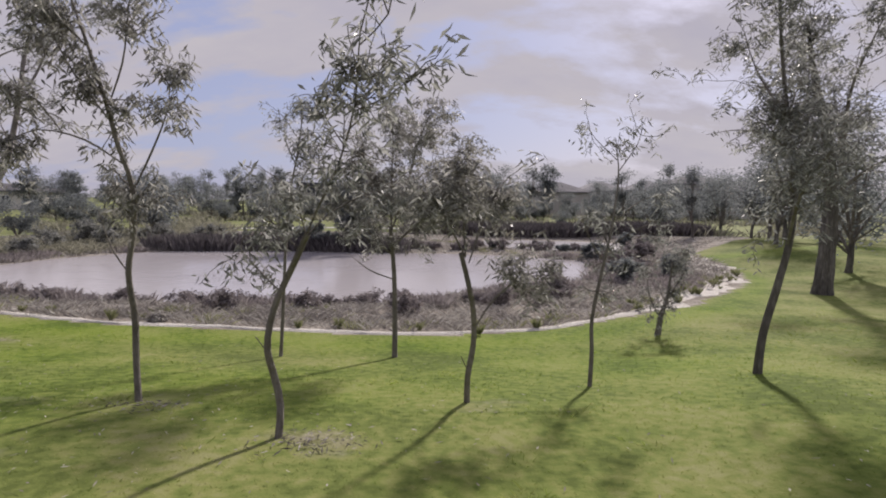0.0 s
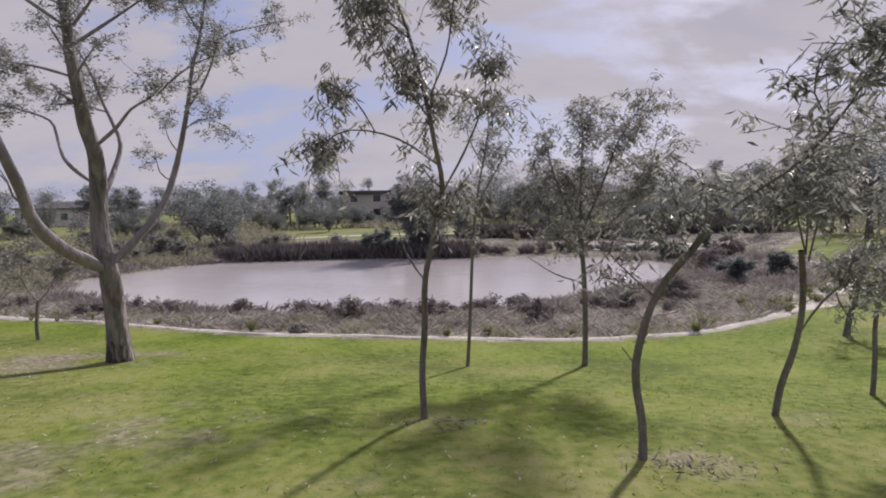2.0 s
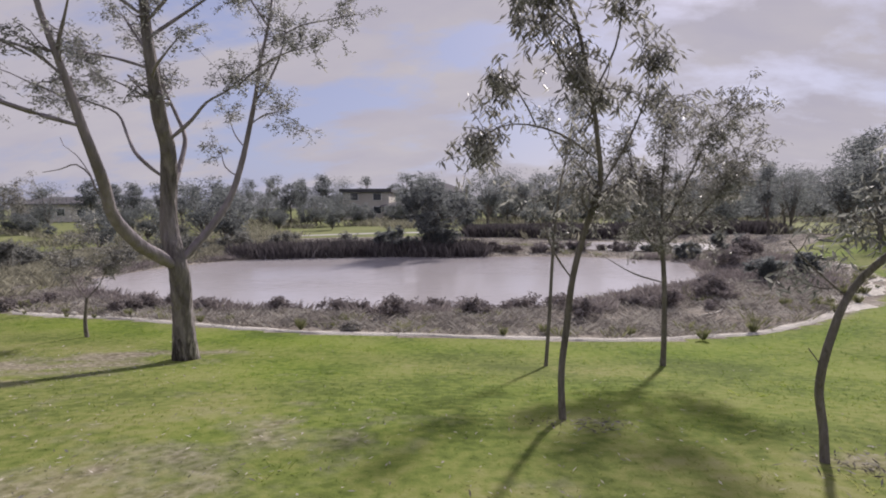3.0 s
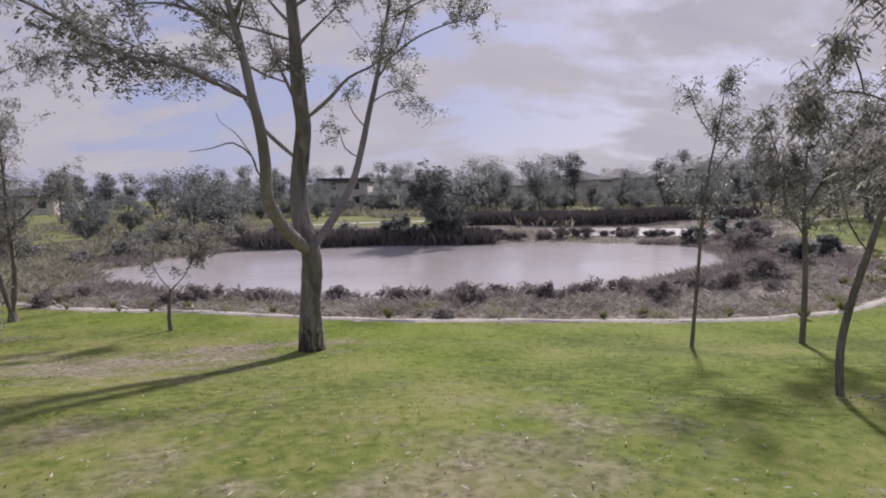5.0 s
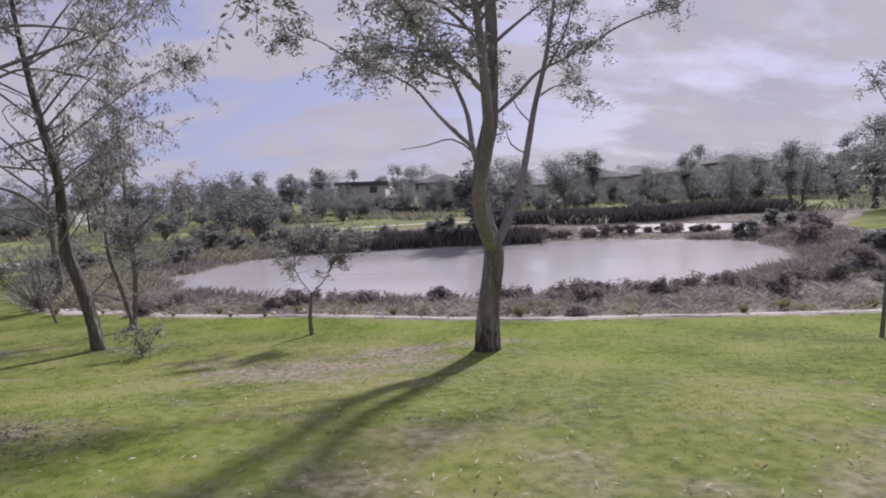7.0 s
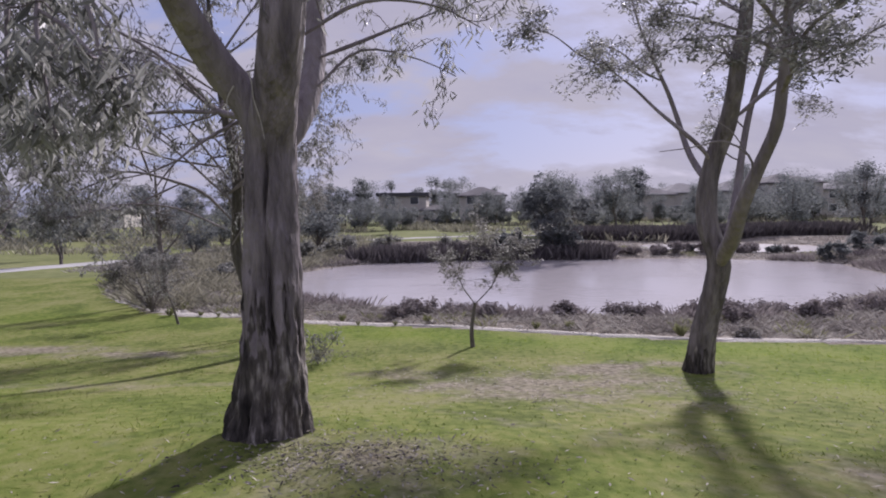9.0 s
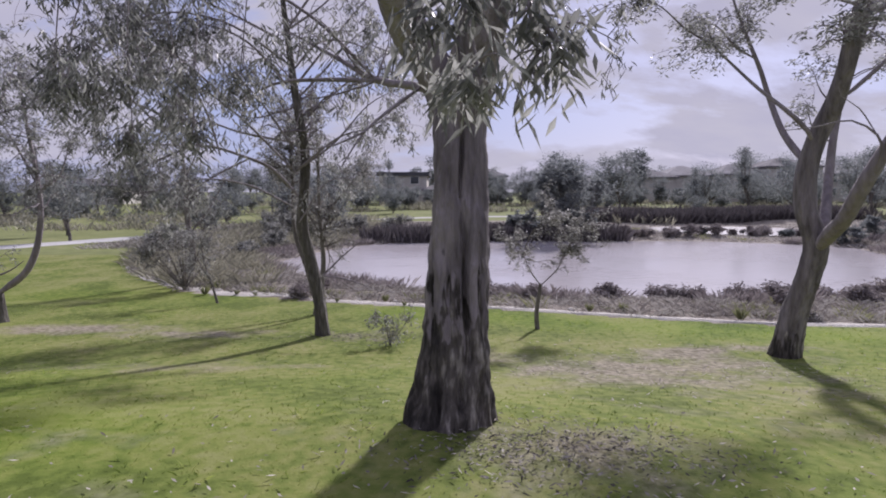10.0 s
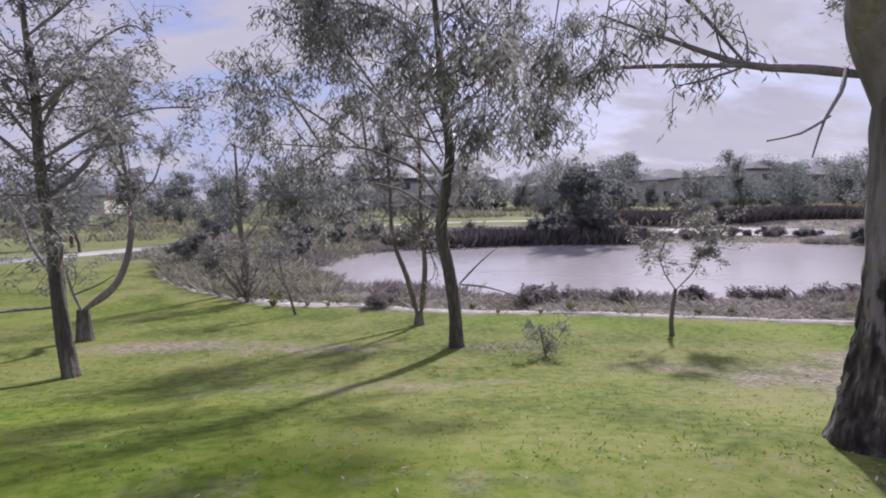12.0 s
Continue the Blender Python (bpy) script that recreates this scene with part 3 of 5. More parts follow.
def tree(kind, xy, limbs, radius, label, group="", seed=1, bark=None, limb_bark=None, leaf=None, leafy=9, leaf_len=0.085, leaf_w=0.02, droop=0.7, spread=0.75, per_metre=3.0,
         start=0.35, flare=1.35, bare=(), sides=14, depth=0.8, category="tree", levels=2, taper=0.72, thick=None, plates=0.0, fine=None, dense=None, twiggy=True, cracks=(), clump=4, sink=0.0):
    """limbs[0] is the trunk; each limb is a list of (x, z) or (x, y, z) from the foot; bare: limbs with no leaves."""
    rng = np.random.default_rng(seed)
    bark = bark or THIN_BARK
    root = new(kind)
    root.location = (xy[0], xy[1], gz(*xy) - 0.03 - sink)
    tagged(root, label, category, group)
    twigs, ends = [], []
    zmax = max(l[-1][-1] for l in limbs)
    for k, limb in enumerate(limbs):
        tipdepth = 0.0 if k == 0 else rng.uniform(-1, 1) * depth
        pts, m = [], len(limb) - 1
        y0 = float(np.interp(limb[0][-1], stem[:, 2], stem[:, 1])) if k else 0.0
        for i, q in enumerate(limb):
            y = q[1] if len(q) == 3 else y0 + tipdepth * (i / m) ** 1.3
            pts.append((q[0], y, q[-1]))
        length = sum(math.dist(a, b) for a, b in zip(pts, pts[1:]))
        if k == 0:
            pts[0] = (pts[0][0], pts[0][1], -0.08)
        line = smooth_line(pts, (0.03 if plates else 0.12) if k == 0 else 0.15)
        s = np.linspace(0, 1, len(line))
        if k == 0:
            stem = line
            end = 0.16 if line[-1][2] > 0.72 * zmax else taper
            r = radius * (1 - (1 - end) * s ** (1.5 if end < 0.5 else 1.0)) * (1 + (flare - 1) * np.exp(-(line[:, 2] + 0.08 - sink) / (radius * 2.2)))
        else:
            h = max(0.0, pts[0][2]) / max(zmax, 0.1)
            r0 = min(radius * 0.62, radius * 0.13 + length * 0.013) * (1 - 0.3 * h)
            r0 = (thick or {}).get(k, r0)
            r = np.maximum(r0 * (1 - 0.8 * s) * (0.55 + 0.45 * ease(0, min(0.3, 0.35 / length), s)), 0.004)
        v, f = tube(line, r, sides if k == 0 else 8, 0.09 if k == 0 else 0.06, seed + k, plates if k == 0 else 0.0, cracks if k == 0 else ())
        part("trunk" if k == 0 else "limb", quick_mesh("trunk" if k == 0 else "limb", v, f, bark if k == 0 else (limb_bark or bark)), root)
        if k in bare or (k == 0 and line[-1][2] < 0.72 * zmax):
            continue
        scale = (fine or {}).get(k, 1.0)
        count = max(3, int(length * per_metre * (0.8 if scale < 1 else 1.0) * (dense or {}).get(k, 1.0)))
        knots = rng.uniform(max(start, 0.45) if k == 0 else start, 1.0, max(2, count // clump))
        knots[0] = 0.97
        for turn in range(count):
            s = min(1.0, knots[turn % len(knots)] + 0.02 * rng.normal())
            i = min(len(line) - 2, int(s * (len(line) - 1)))
            d = (line[i + 1] - line[i])
            d = d / (np.linalg.norm(d) + 1e-9)
            o = rng.normal(size=3)
            d = d * 0.5 + o / np.linalg.norm(o) * 0.8
            sprout(rng, line[i], d / np.linalg.norm(d), scale * spread * rng.uniform(0.5, 1.15) * (1.15 - 0.4 * s), max(0.004, min(0.02, r[i] * 0.4)), levels - 1, twigs, ends, droop, leafy)
    if twigs and twiggy:
        v, f = merged(twigs)
        tagged(part("twig_mass", quick_mesh("twig_mass", v, f, limb_bark or bark), root), kind="stuff")
    if ends:
        tagged(part("crown", leaf_mesh("crown", np.vstack(ends), rng, leaf_len, leaf_w, droop, leaf or LEAF), root), kind="stuff")
    return root


# gum_tree: tall grey-barked gum tree with three rising limbs on bare-edged lawn
limbs = [[(0.00, 0.00, 0.02), (0.03, -0.10, 0.62), (0.09, -0.25, 1.17), (0.10, -0.34, 1.56), (-0.02, -0.29, 1.98), (-0.04, -0.27, 2.42), (0.02, -0.32, 2.85), (0.10, -0.46, 3.25), (0.10, -0.62, 3.63), (0.10, -0.71, 4.01), (0.11, -0.81, 4.36), (0.10, -0.86, 4.72), (0.11, -0.93, 5.52), (0.18, -0.98, 6.42)]]
limbs.append([(0.10, -0.37, 1.50), (0.01, -0.68, 1.70), (-0.07, -1.00, 1.89), (-0.15, -1.35, 2.26), (-0.10, -1.57, 2.65), (-0.07, -1.79, 3.00), (-0.10, -1.92, 3.34), (-0.13, -2.01, 3.66), (-0.17, -2.10, 3.97), (-0.27, -2.23, 4.52), (-0.37, -2.33, 5.22)])
limbs.append([(0.15, -0.37, 1.56), (0.41, -0.01, 2.01), (0.63, 0.30, 2.49), (0.77, 0.46, 3.04), (0.89, 0.52, 3.59), (1.03, 0.49, 4.13), (1.13, 0.47, 4.66), (1.23, 0.58, 5.22), (1.33, 0.67, 6.02)])
limbs.append([(-0.02, -0.26, 2.52), (-0.09, 0.17, 2.97), (-0.13, 0.47, 3.47), (-0.26, 0.49, 3.84), (-0.41, 0.50, 4.17), (-0.54, 0.53, 4.50), (-0.68, 0.52, 4.83), (-0.84, 0.40, 5.22)])
limbs.append([(-0.11, -1.93, 3.32), (-0.30, -2.40, 3.40), (-0.48, -2.73, 3.48), (-0.65, -3.08, 3.46), (-0.76, -3.42, 3.48), (-0.79, -3.83, 3.50)])
limbs.append([(-0.03, -0.33, 2.80), (-0.17, -0.43, 2.94), (-0.41, -0.41, 3.17), (-0.66, -0.20, 3.48), (-0.90, -0.03, 3.80), (-1.20, -0.23, 3.94), (-1.49, -0.63, 4.02)])
limbs.append([(0.10, -0.50, 3.29), (0.21, -0.54, 3.36), (0.48, -0.52, 3.59), (0.74, -0.56, 3.84), (1.07, -0.63, 3.98), (1.38, -0.76, 4.16)])
limbs.append([(0.11, -0.77, 4.12), (0.23, -0.95, 4.20), (0.46, -1.09, 4.35), (0.73, -1.23, 4.52)])
limbs.append([(-0.14, -1.48, 2.44), (-0.19, -1.61, 2.60), (-0.24, -1.61, 2.76), (-0.46, -1.55, 2.91), (-0.75, -1.45, 2.86), (-1.05, -1.36, 2.83)])
limbs.append([(-0.24, -1.60, 2.77), (-0.42, -1.59, 3.02), (-0.59, -1.57, 3.14), (-0.63, -1.57, 3.24)])
limbs.append([(1.00, 0.50, 4.02), (1.23, 0.54, 4.37), (1.43, 0.57, 4.82), (1.53, 0.62, 5.32)])
limbs.append([(0.93, 0.51, 3.72), (1.21, 0.57, 3.87), (1.53, 0.57, 3.92)])
limbs.append([(0.83, 0.50, 3.32), (0.63, 0.57, 3.57), (0.53, 0.62, 3.87)])
limbs.append([(0.73, 0.42, 2.87), (0.51, 0.47, 3.02), (0.41, 0.52, 3.37)])
limbs.append([(-0.15, -2.03, 3.82), (-0.47, -2.13, 4.12), (-0.82, -2.23, 4.22), (-1.17, -2.33, 4.17)])
limbs.append([(-0.37, 0.50, 4.02), (-0.67, 0.37, 4.12), (-1.02, 0.17, 4.32), (-1.37, 0.07, 4.42)])
limbs.append([(0.11, -0.83, 4.42), (-0.17, -0.63, 4.72), (-0.47, -0.53, 5.12)])
limbs.append([(0.10, -0.88, 4.82), (0.53, -1.03, 5.12), (0.93, -1.13, 5.52)])
limbs.append([(-0.19, -2.13, 4.12), (0.08, -2.33, 4.42), (0.33, -2.53, 4.72)])
limbs.append([(-0.37, -2.53, 3.42), (-0.67, -2.58, 3.60), (-1.02, -2.63, 3.64), (-1.37, -2.73, 3.57)])
limbs.append([(-0.76, -3.6, 3.5), (-0.95, -4.0, 3.62), (-1.3, -4.3, 3.7), (-1.7, -4.5, 3.66)])
limbs.append([(-0.3, -2.35, 4.0), (-0.75, -2.6, 4.25), (-1.2, -2.7, 4.35), (-1.75, -2.8, 4.5)])
limbs.append([(1.25, -0.74, 4.0), (1.6, -0.8, 4.25), (2.0, -0.9, 4.4), (2.45, -0.9, 4.5)])
limbs.append([(1.35, 0.55, 5.0), (1.75, 0.5, 5.2), (2.2, 0.4, 5.25), (2.7, 0.3, 5.3)])
limbs.append([(-1.25, -0.3, 3.95), (-1.7, -0.5, 4.1), (-2.1, -0.7, 4.3), (-2.5, -0.9, 4.3)])
limbs.append([(0.95, 0.5, 3.7), (1.2, 0.45, 3.85), (1.5, 0.4, 3.8), (1.75, 0.35, 3.7)])
limbs.append([(0.1, -0.9, 4.6), (0.6, -0.6, 5.1), (1.2, -0.4, 5.6)])
limbs.append([(0.1, -0.9, 4.9), (-0.5, -1.2, 5.4), (-1.0, -1.3, 5.9)])
limbs.append([(0.1, -0.95, 5.2), (0.3, -0.3, 5.7), (0.6, 0.2, 6.2)])
limbs.append([(1.25, 0.6, 5.2), (0.9, 0.8, 5.7), (0.6, 1.0, 6.1)])
limbs.append([(0.1, -0.95, 5.3), (0.8, -1.2, 5.8), (1.3, -1.3, 6.2)])
limbs.append([(0.1, -0.8, 4.25), (-0.4, -0.8, 4.4), (-0.9, -0.8, 4.5)])
tree('gum_tree', (-7.93, 8.43), limbs, 0.15, 'tall grey-barked gum tree with three rising limbs on bare-edged lawn', bark=PALE_STOCKING, limb_bark=BARK, seed=11, bare=(8, 9), leafy=17, spread=0.52, per_metre=6.5, depth=1.2, start=0.6, leaf_len=0.066, sides=72, thick={1: 0.1, 2: 0.07, 3: 0.05, 4: 0.034, 5: 0.034, 6: 0.034, 7: 0.03, 8: 0.016, 9: 0.009, 10: 0.026, 11: 0.014, 12: 0.016, 13: 0.016, 14: 0.026, 15: 0.024, 16: 0.03, 17: 0.03, 18: 0.026, 19: 0.018, 20: 0.016, 21: 0.018, 22: 0.018, 23: 0.018, 24: 0.016, 25: 0.01}, droop=0.45, plates=0.009, leaf_w=0.021, dense={26: 2.2, 27: 2.2, 28: 2.2, 29: 2.2, 30: 2.2, 31: 1.8, 0: 0.5, 1: 0.45, 2: 0.6, 3: 0.8, 4: 1.3, 7: 0.8, 16: 0.5, 17: 0.7, 18: 0.7}, flare=1.5, clump=5)

# gum_tree: thick gum trunk with dark peeling bark, forking low beside the walk
limbs = [[(0.04, 0.0, 0.0), (0.09, 0.0, 0.66), (0.1, 0.0, 1.2), (0.1, 0.02, 1.6), (0.1, 0.03, 1.95), (0.16, -0.06, 2.2), (0.24, -0.17, 2.5), (0.28, -0.18, 2.8), (0.33, -0.2, 3.4), (0.38, -0.2, 4.2), (0.4, -0.1, 5.2)]]
limbs.append([(0.1, 0.03, 1.75), (0.05, 0.07, 2.05), (-0.05, 0.08, 2.25), (-0.17, 0.0, 2.41), (-0.24, -0.12, 2.55), (-0.27, -0.28, 2.68), (-0.31, -0.5, 2.9), (-0.42, -0.9, 3.35), (-0.57, -1.2, 3.95), (-0.72, -1.4, 4.8)])
limbs.append([(0.13, 0.05, 1.86), (0.21, 0.18, 2.09), (0.27, 0.33, 2.33), (0.28, 0.51, 2.70), (0.26, 0.63, 3.10), (0.33, 0.78, 4.04), (0.48, 0.88, 5.04)])
limbs.append([(0.0, 0.1, 2.1), (-0.2, 0.35, 2.2), (-0.46, 0.57, 2.28), (-0.8, 0.84, 2.5), (-1.2, 1.1, 2.75)])
limbs.append([(-0.44, 0.55, 2.27), (-0.9, 0.8, 2.33), (-1.3, 0.95, 2.33), (-1.7, 1.2, 2.2)])
limbs.append([(-0.12, 0.2, 2.17), (-0.3, 0.0, 2.0), (-0.45, -0.1, 1.85), (-0.56, -0.18, 1.66)])
limbs.append([(-0.42, -0.1, 1.87), (-0.6, -0.15, 1.78), (-0.8, -0.2, 1.74)])
limbs.append([(0.34, 0.4, 2.61), (0.61, 0.5, 2.74), (0.94, 0.7, 2.94), (1.29, 0.9, 3.13)])
limbs.append([(0.32, 0.3, 2.37), (0.61, 0.5, 2.68), (1.02, 0.7, 2.66), (1.28, 0.8, 2.56)])
limbs.append([(0.28, 0.0, 2.6), (0.69, 0.2, 2.9), (1.14, 0.4, 2.94), (1.46, 0.5, 2.82)])
limbs.append([(-0.5, -0.65, 3.2), (-0.2, -1.3, 2.7), (-0.02, -1.65, 2.35), (0.05, -1.8, 2.1), (0.1, -1.84, 1.9), (0.14, -1.86, 1.72)])
limbs.append([(0.04, -1.78, 2.14), (0.14, -1.8, 2.08), (0.24, -1.82, 1.98), (0.34, -1.84, 1.85)])
limbs.append([(-0.1, -1.5, 2.5), (0.12, -1.75, 2.3), (0.22, -1.8, 2.1), (0.27, -1.82, 1.86)])
limbs.append([(-0.1, -1.5, 2.5), (-0.05, -1.75, 2.25), (-0.04, -1.8, 2.05), (-0.02, -1.84, 1.9)])
limbs.append([(-0.2, -0.75, 2.65), (-0.6, -0.6, 2.9), (-1.0, -0.4, 2.95), (-1.5, -0.3, 2.75)])
limbs.append([(-0.46, 0.57, 2.28), (-0.9, 0.55, 2.7), (-1.4, 0.5, 2.95), (-2.0, 0.45, 3.05), (-2.6, 0.42, 2.9)])
limbs.append([(-1.6, 0.48, 2.97), (-1.68, 0.5, 2.4), (-1.72, 0.5, 1.9)])
limbs.append([(-2.05, 0.45, 3.04), (-2.08, 0.4, 2.45), (-2.1, 0.45, 1.85)])
limbs.append([(-2.5, 0.42, 2.93), (-2.55, 0.4, 2.5), (-2.58, 0.4, 2.2)])
limbs.append([(-1.3, 0.5, 2.9), (-1.36, 0.52, 2.5), (-1.4, 0.5, 2.2)])
limbs.append([(-1.9, 0.46, 3.03), (-1.92, 0.7, 2.5), (-1.95, 0.8, 2.0)])
limbs.append([(-2.3, 0.44, 3.0), (-2.34, 0.25, 2.5), (-2.35, 0.2, 2.1)])
limbs.append([(-1.0, 0.54, 2.76), (-0.98, 0.55, 2.55), (-1.0, 0.55, 2.4)])
limbs.append([(-1.2, 0.52, 2.85), (-1.4, 0.4, 3.2), (-1.8, 0.4, 3.4)])
tree('gum_tree', (-12.43, 4.57), limbs, 0.188, 'thick gum trunk with dark peeling bark, forking low beside the walk', bark=STOCKING_BARK, limb_bark=BARK, seed=12, leafy=12, spread=0.55, per_metre=3.4, depth=0.9, sides=160, sink=0.09, start=0.5, flare=1.62, cracks=((1.75, 0.3, 2.1, 0.075, 0.1), (1.15, 0.1, 1.3, 0.04, 0.1), (2.3, 0.15, 1.5, 0.045, 0.09), (0.5, 0.2, 1.4, 0.03, 0.1), (2.75, 0.1, 1.1, 0.04, 0.1)), bare=(5, 6), thick={1: 0.14, 2: 0.1, 3: 0.035, 4: 0.022, 5: 0.016, 6: 0.009, 7: 0.02, 8: 0.014, 9: 0.018, 10: 0.016, 11: 0.01, 12: 0.016, 13: 0.014, 14: 0.03, 15: 0.014, 16: 0.006, 17: 0.006, 18: 0.006, 19: 0.006, 20: 0.006, 21: 0.006, 22: 0.006, 23: 0.008}, droop=1.2, clump=2, leaf_len=0.08, plates=0.018, leaf_w=0.016, fine={10: 0.22, 11: 0.28, 12: 0.3, 13: 0.3, 15: 0.6, 16: 0.72, 17: 0.72, 18: 0.72, 19: 0.72, 20: 0.72, 21: 0.72, 22: 0.72, 23: 0.7}, dense={3: 1.5, 14: 1.5, 15: 4, 16: 4, 17: 4, 18: 4, 19: 4, 20: 4, 21: 4, 22: 4, 23: 4})

# gum_tree: leaning dark-trunked gum tree with a broad drooping crown
limbs = [[(0.01, -0.1, -0.05), (-0.02, -0.2, 0.63), (-0.11, -0.27, 1.24), (-0.22, -0.35, 1.83), (-0.15, -0.45, 2.4), (-0.09, -0.55, 2.96), (-0.17, -0.66, 3.69), (-0.24, -0.75, 4.49), (-0.3, -0.82, 5.33), (-0.26, -0.9, 6.0)]]
limbs.append([(-0.22, -0.53, 2.3), (-0.53, -0.74, 2.69), (-0.9, -0.96, 2.87), (-1.25, -1.17, 2.98), (-1.71, -1.39, 2.98), (-2.28, -1.6, 3.0)])
limbs.append([(-0.18, -0.66, 2.92), (-0.51, -1.07, 3.54), (-0.77, -1.49, 3.94), (-0.99, -1.9, 4.28)])
limbs.append([(-0.25, -0.66, 3.61), (0.19, -0.57, 4.09), (0.6, -0.49, 4.56), (1.01, -0.4, 4.9)])
limbs.append([(-0.16, -0.66, 2.69), (0.34, -0.54, 3.08), (0.84, -0.42, 3.65), (1.27, -0.3, 3.91)])
limbs.append([(-0.24, -0.46, 1.89), (0.19, -0.43, 2.5), (0.6, -0.4, 2.57)])
limbs.append([(-1.21, -0.92, 2.87), (-1.23, -1.21, 3.38), (-1.32, -1.51, 3.81), (-1.4, -1.8, 4.19)])
limbs.append([(0.04, -0.2, 1.02), (0.37, -0.15, 1.35), (0.68, -0.1, 1.6)])
limbs.append([(0.07, -0.2, 1.02), (0.43, -0.35, 1.0), (0.87, -0.5, 0.89)])
limbs.append([(-0.18, -0.66, 2.61), (-0.8, -1.24, 3.38), (-1.28, -1.82, 3.8), (-1.65, -2.4, 4.01)])
limbs.append([(-0.31, -0.73, 4.5), (-0.83, -1.47, 4.68), (-1.31, -2.2, 4.77)])
limbs.append([(-0.27, -0.73, 4.64), (0.35, -0.67, 5.1), (0.82, -0.6, 5.79)])
limbs.append([(-1.28, -0.92, 3.0), (-1.78, -1.35, 3.37), (-2.14, -1.77, 3.53), (-2.27, -2.2, 3.36)])
limbs.append([(-0.25, -0.66, 3.84), (-0.64, -1.24, 4.35), (-1.06, -1.82, 4.43), (-1.53, -2.4, 4.29)])
limbs.append([(-0.24, -0.66, 4.07), (0.25, -0.87, 4.45), (0.88, -1.09, 4.32), (1.24, -1.3, 3.91)])
limbs.append([(-0.18, -0.66, 2.69), (0.47, -0.84, 3.13), (0.97, -1.02, 3.25), (1.27, -1.2, 3.44)])
limbs.append([(-0.31, -0.53, 2.14), (-0.84, -0.95, 2.46), (-1.38, -1.38, 2.52), (-1.85, -1.8, 2.32)])
limbs.append([(-0.84, -0.79, 2.84), (-1.26, -1.2, 2.53), (-1.63, -1.6, 2.11)])
limbs.append([(-1.58, -0.92, 3.03), (-1.91, -1.46, 2.73), (-2.06, -2.0, 2.45)])
limbs.append([(-0.23, -0.66, 3.08), (-0.81, -1.17, 3.17), (-1.17, -1.69, 3.31), (-1.36, -2.2, 3.29)])
limbs.append([(-0.28, -0.73, 4.2), (-0.77, -1.35, 4.52), (-1.23, -1.98, 4.5), (-1.6, -2.6, 4.17)])
limbs.append([(-0.81, -0.99, 3.41), (-1.18, -1.53, 3.87), (-1.36, -2.06, 4.11), (-1.48, -2.6, 4.39)])
limbs.append([(-1.78, -1.06, 3.01), (-2.01, -1.51, 3.48), (-2.15, -1.95, 3.71), (-2.13, -2.4, 3.73)])
limbs.append([(-0.28, -0.7, 3.75), (0.4, -0.6, 4.6), (1.0, -0.5, 5.3), (1.6, -0.4, 5.9)])
limbs.append([(-0.28, -0.76, 4.6), (0.3, -0.7, 5.4), (0.9, -0.6, 6.1), (1.3, -0.6, 6.7)])
limbs.append([(-0.2, -0.66, 3.3), (0.5, -0.3, 4.0), (1.2, 0.0, 4.6), (1.8, 0.2, 4.9)])
limbs.append([(-0.29, -0.8, 5.0), (-0.6, -0.5, 5.8), (-0.8, -0.3, 6.5)])
tree('gum_tree', (-14.47, 10.0), limbs, 0.1, 'leaning dark-trunked gum tree with a broad drooping crown', bark=ROUGH_BARK, limb_bark=BARK, seed=13, bare=(7, 8), thick={k: 0.03 if k == 1 else 0.021 for k in range(1, 30)}, leafy=17, spread=0.85, per_metre=6.0, depth=1.3, droop=1.2, start=0.5, plates=0.007, sides=48, leaf_w=0.02, leaf_len=0.078)

# gum_tree: slender two-stemmed gum tree near the gravel edge
limbs = [[(0.0, -0.08), (-0.0, 0.28)]]
limbs.append([(-0.03, 0.21), (-0.23, 0.95), (-0.49, 1.71), (-0.54, 2.68), (-0.61, 3.53), (-0.69, 4.26)])
limbs.append([(0.03, 0.25), (0.12, 1.16), (0.06, 2.14), (0.05, 3.42), (-0.01, 4.25)])
limbs.append([(-0.52, 2.57), (-0.94, 3.0), (-1.24, 3.43)])
limbs.append([(0.07, 1.92), (0.55, 2.56), (0.88, 2.98)])
tree('gum_tree', (-15.08, 12.07), limbs, 0.1, 'slender two-stemmed gum tree near the gravel edge', seed=14, leafy=24, spread=0.75, per_metre=9.0, leaf=LEAF_B, start=0.3)

# gum_tree: dark-trunked gum tree with a dense grey-green crown
limbs = [[(0.0, 0.08), (-0.08, 0.92), (-0.11, 1.9), (-0.18, 2.66), (-0.17, 3.6), (-0.23, 4.45), (-0.23, 5.22)]]
limbs.append([(-0.15, 2.25), (0.23, 2.73), (0.41, 3.4), (0.41, 4.19)])
limbs.append([(-0.15, 0.92), (-0.53, 0.95), (-0.95, 0.9)])
limbs.append([(-0.15, 1.34), (-0.46, 1.7), (-0.71, 2.05), (-1.09, 2.33)])
limbs.append([(-0.15, 2.59), (-0.48, 3.14), (-0.84, 3.61)])
limbs.append([(-0.08, 1.34), (0.29, 1.76), (0.52, 2.1)])
limbs.append([(-0.17, 3.27), (0.43, 3.6), (0.96, 3.53), (1.28, 3.26)])
limbs.append([(-0.21, 2.93), (-0.57, 3.6), (-0.91, 4.2)])
limbs.append([(-0.22, 4.19), (0.31, 4.71), (0.62, 5.34)])
limbs.append([(-0.16, 2.46), (0.44, 2.86), (0.92, 2.92)])
limbs.append([(-0.11, 1.9), (-0.47, 2.39), (-0.93, 2.6)])
limbs.append([(-0.16, 3.07), (0.39, 3.93), (0.95, 4.32), (1.27, 4.19)])
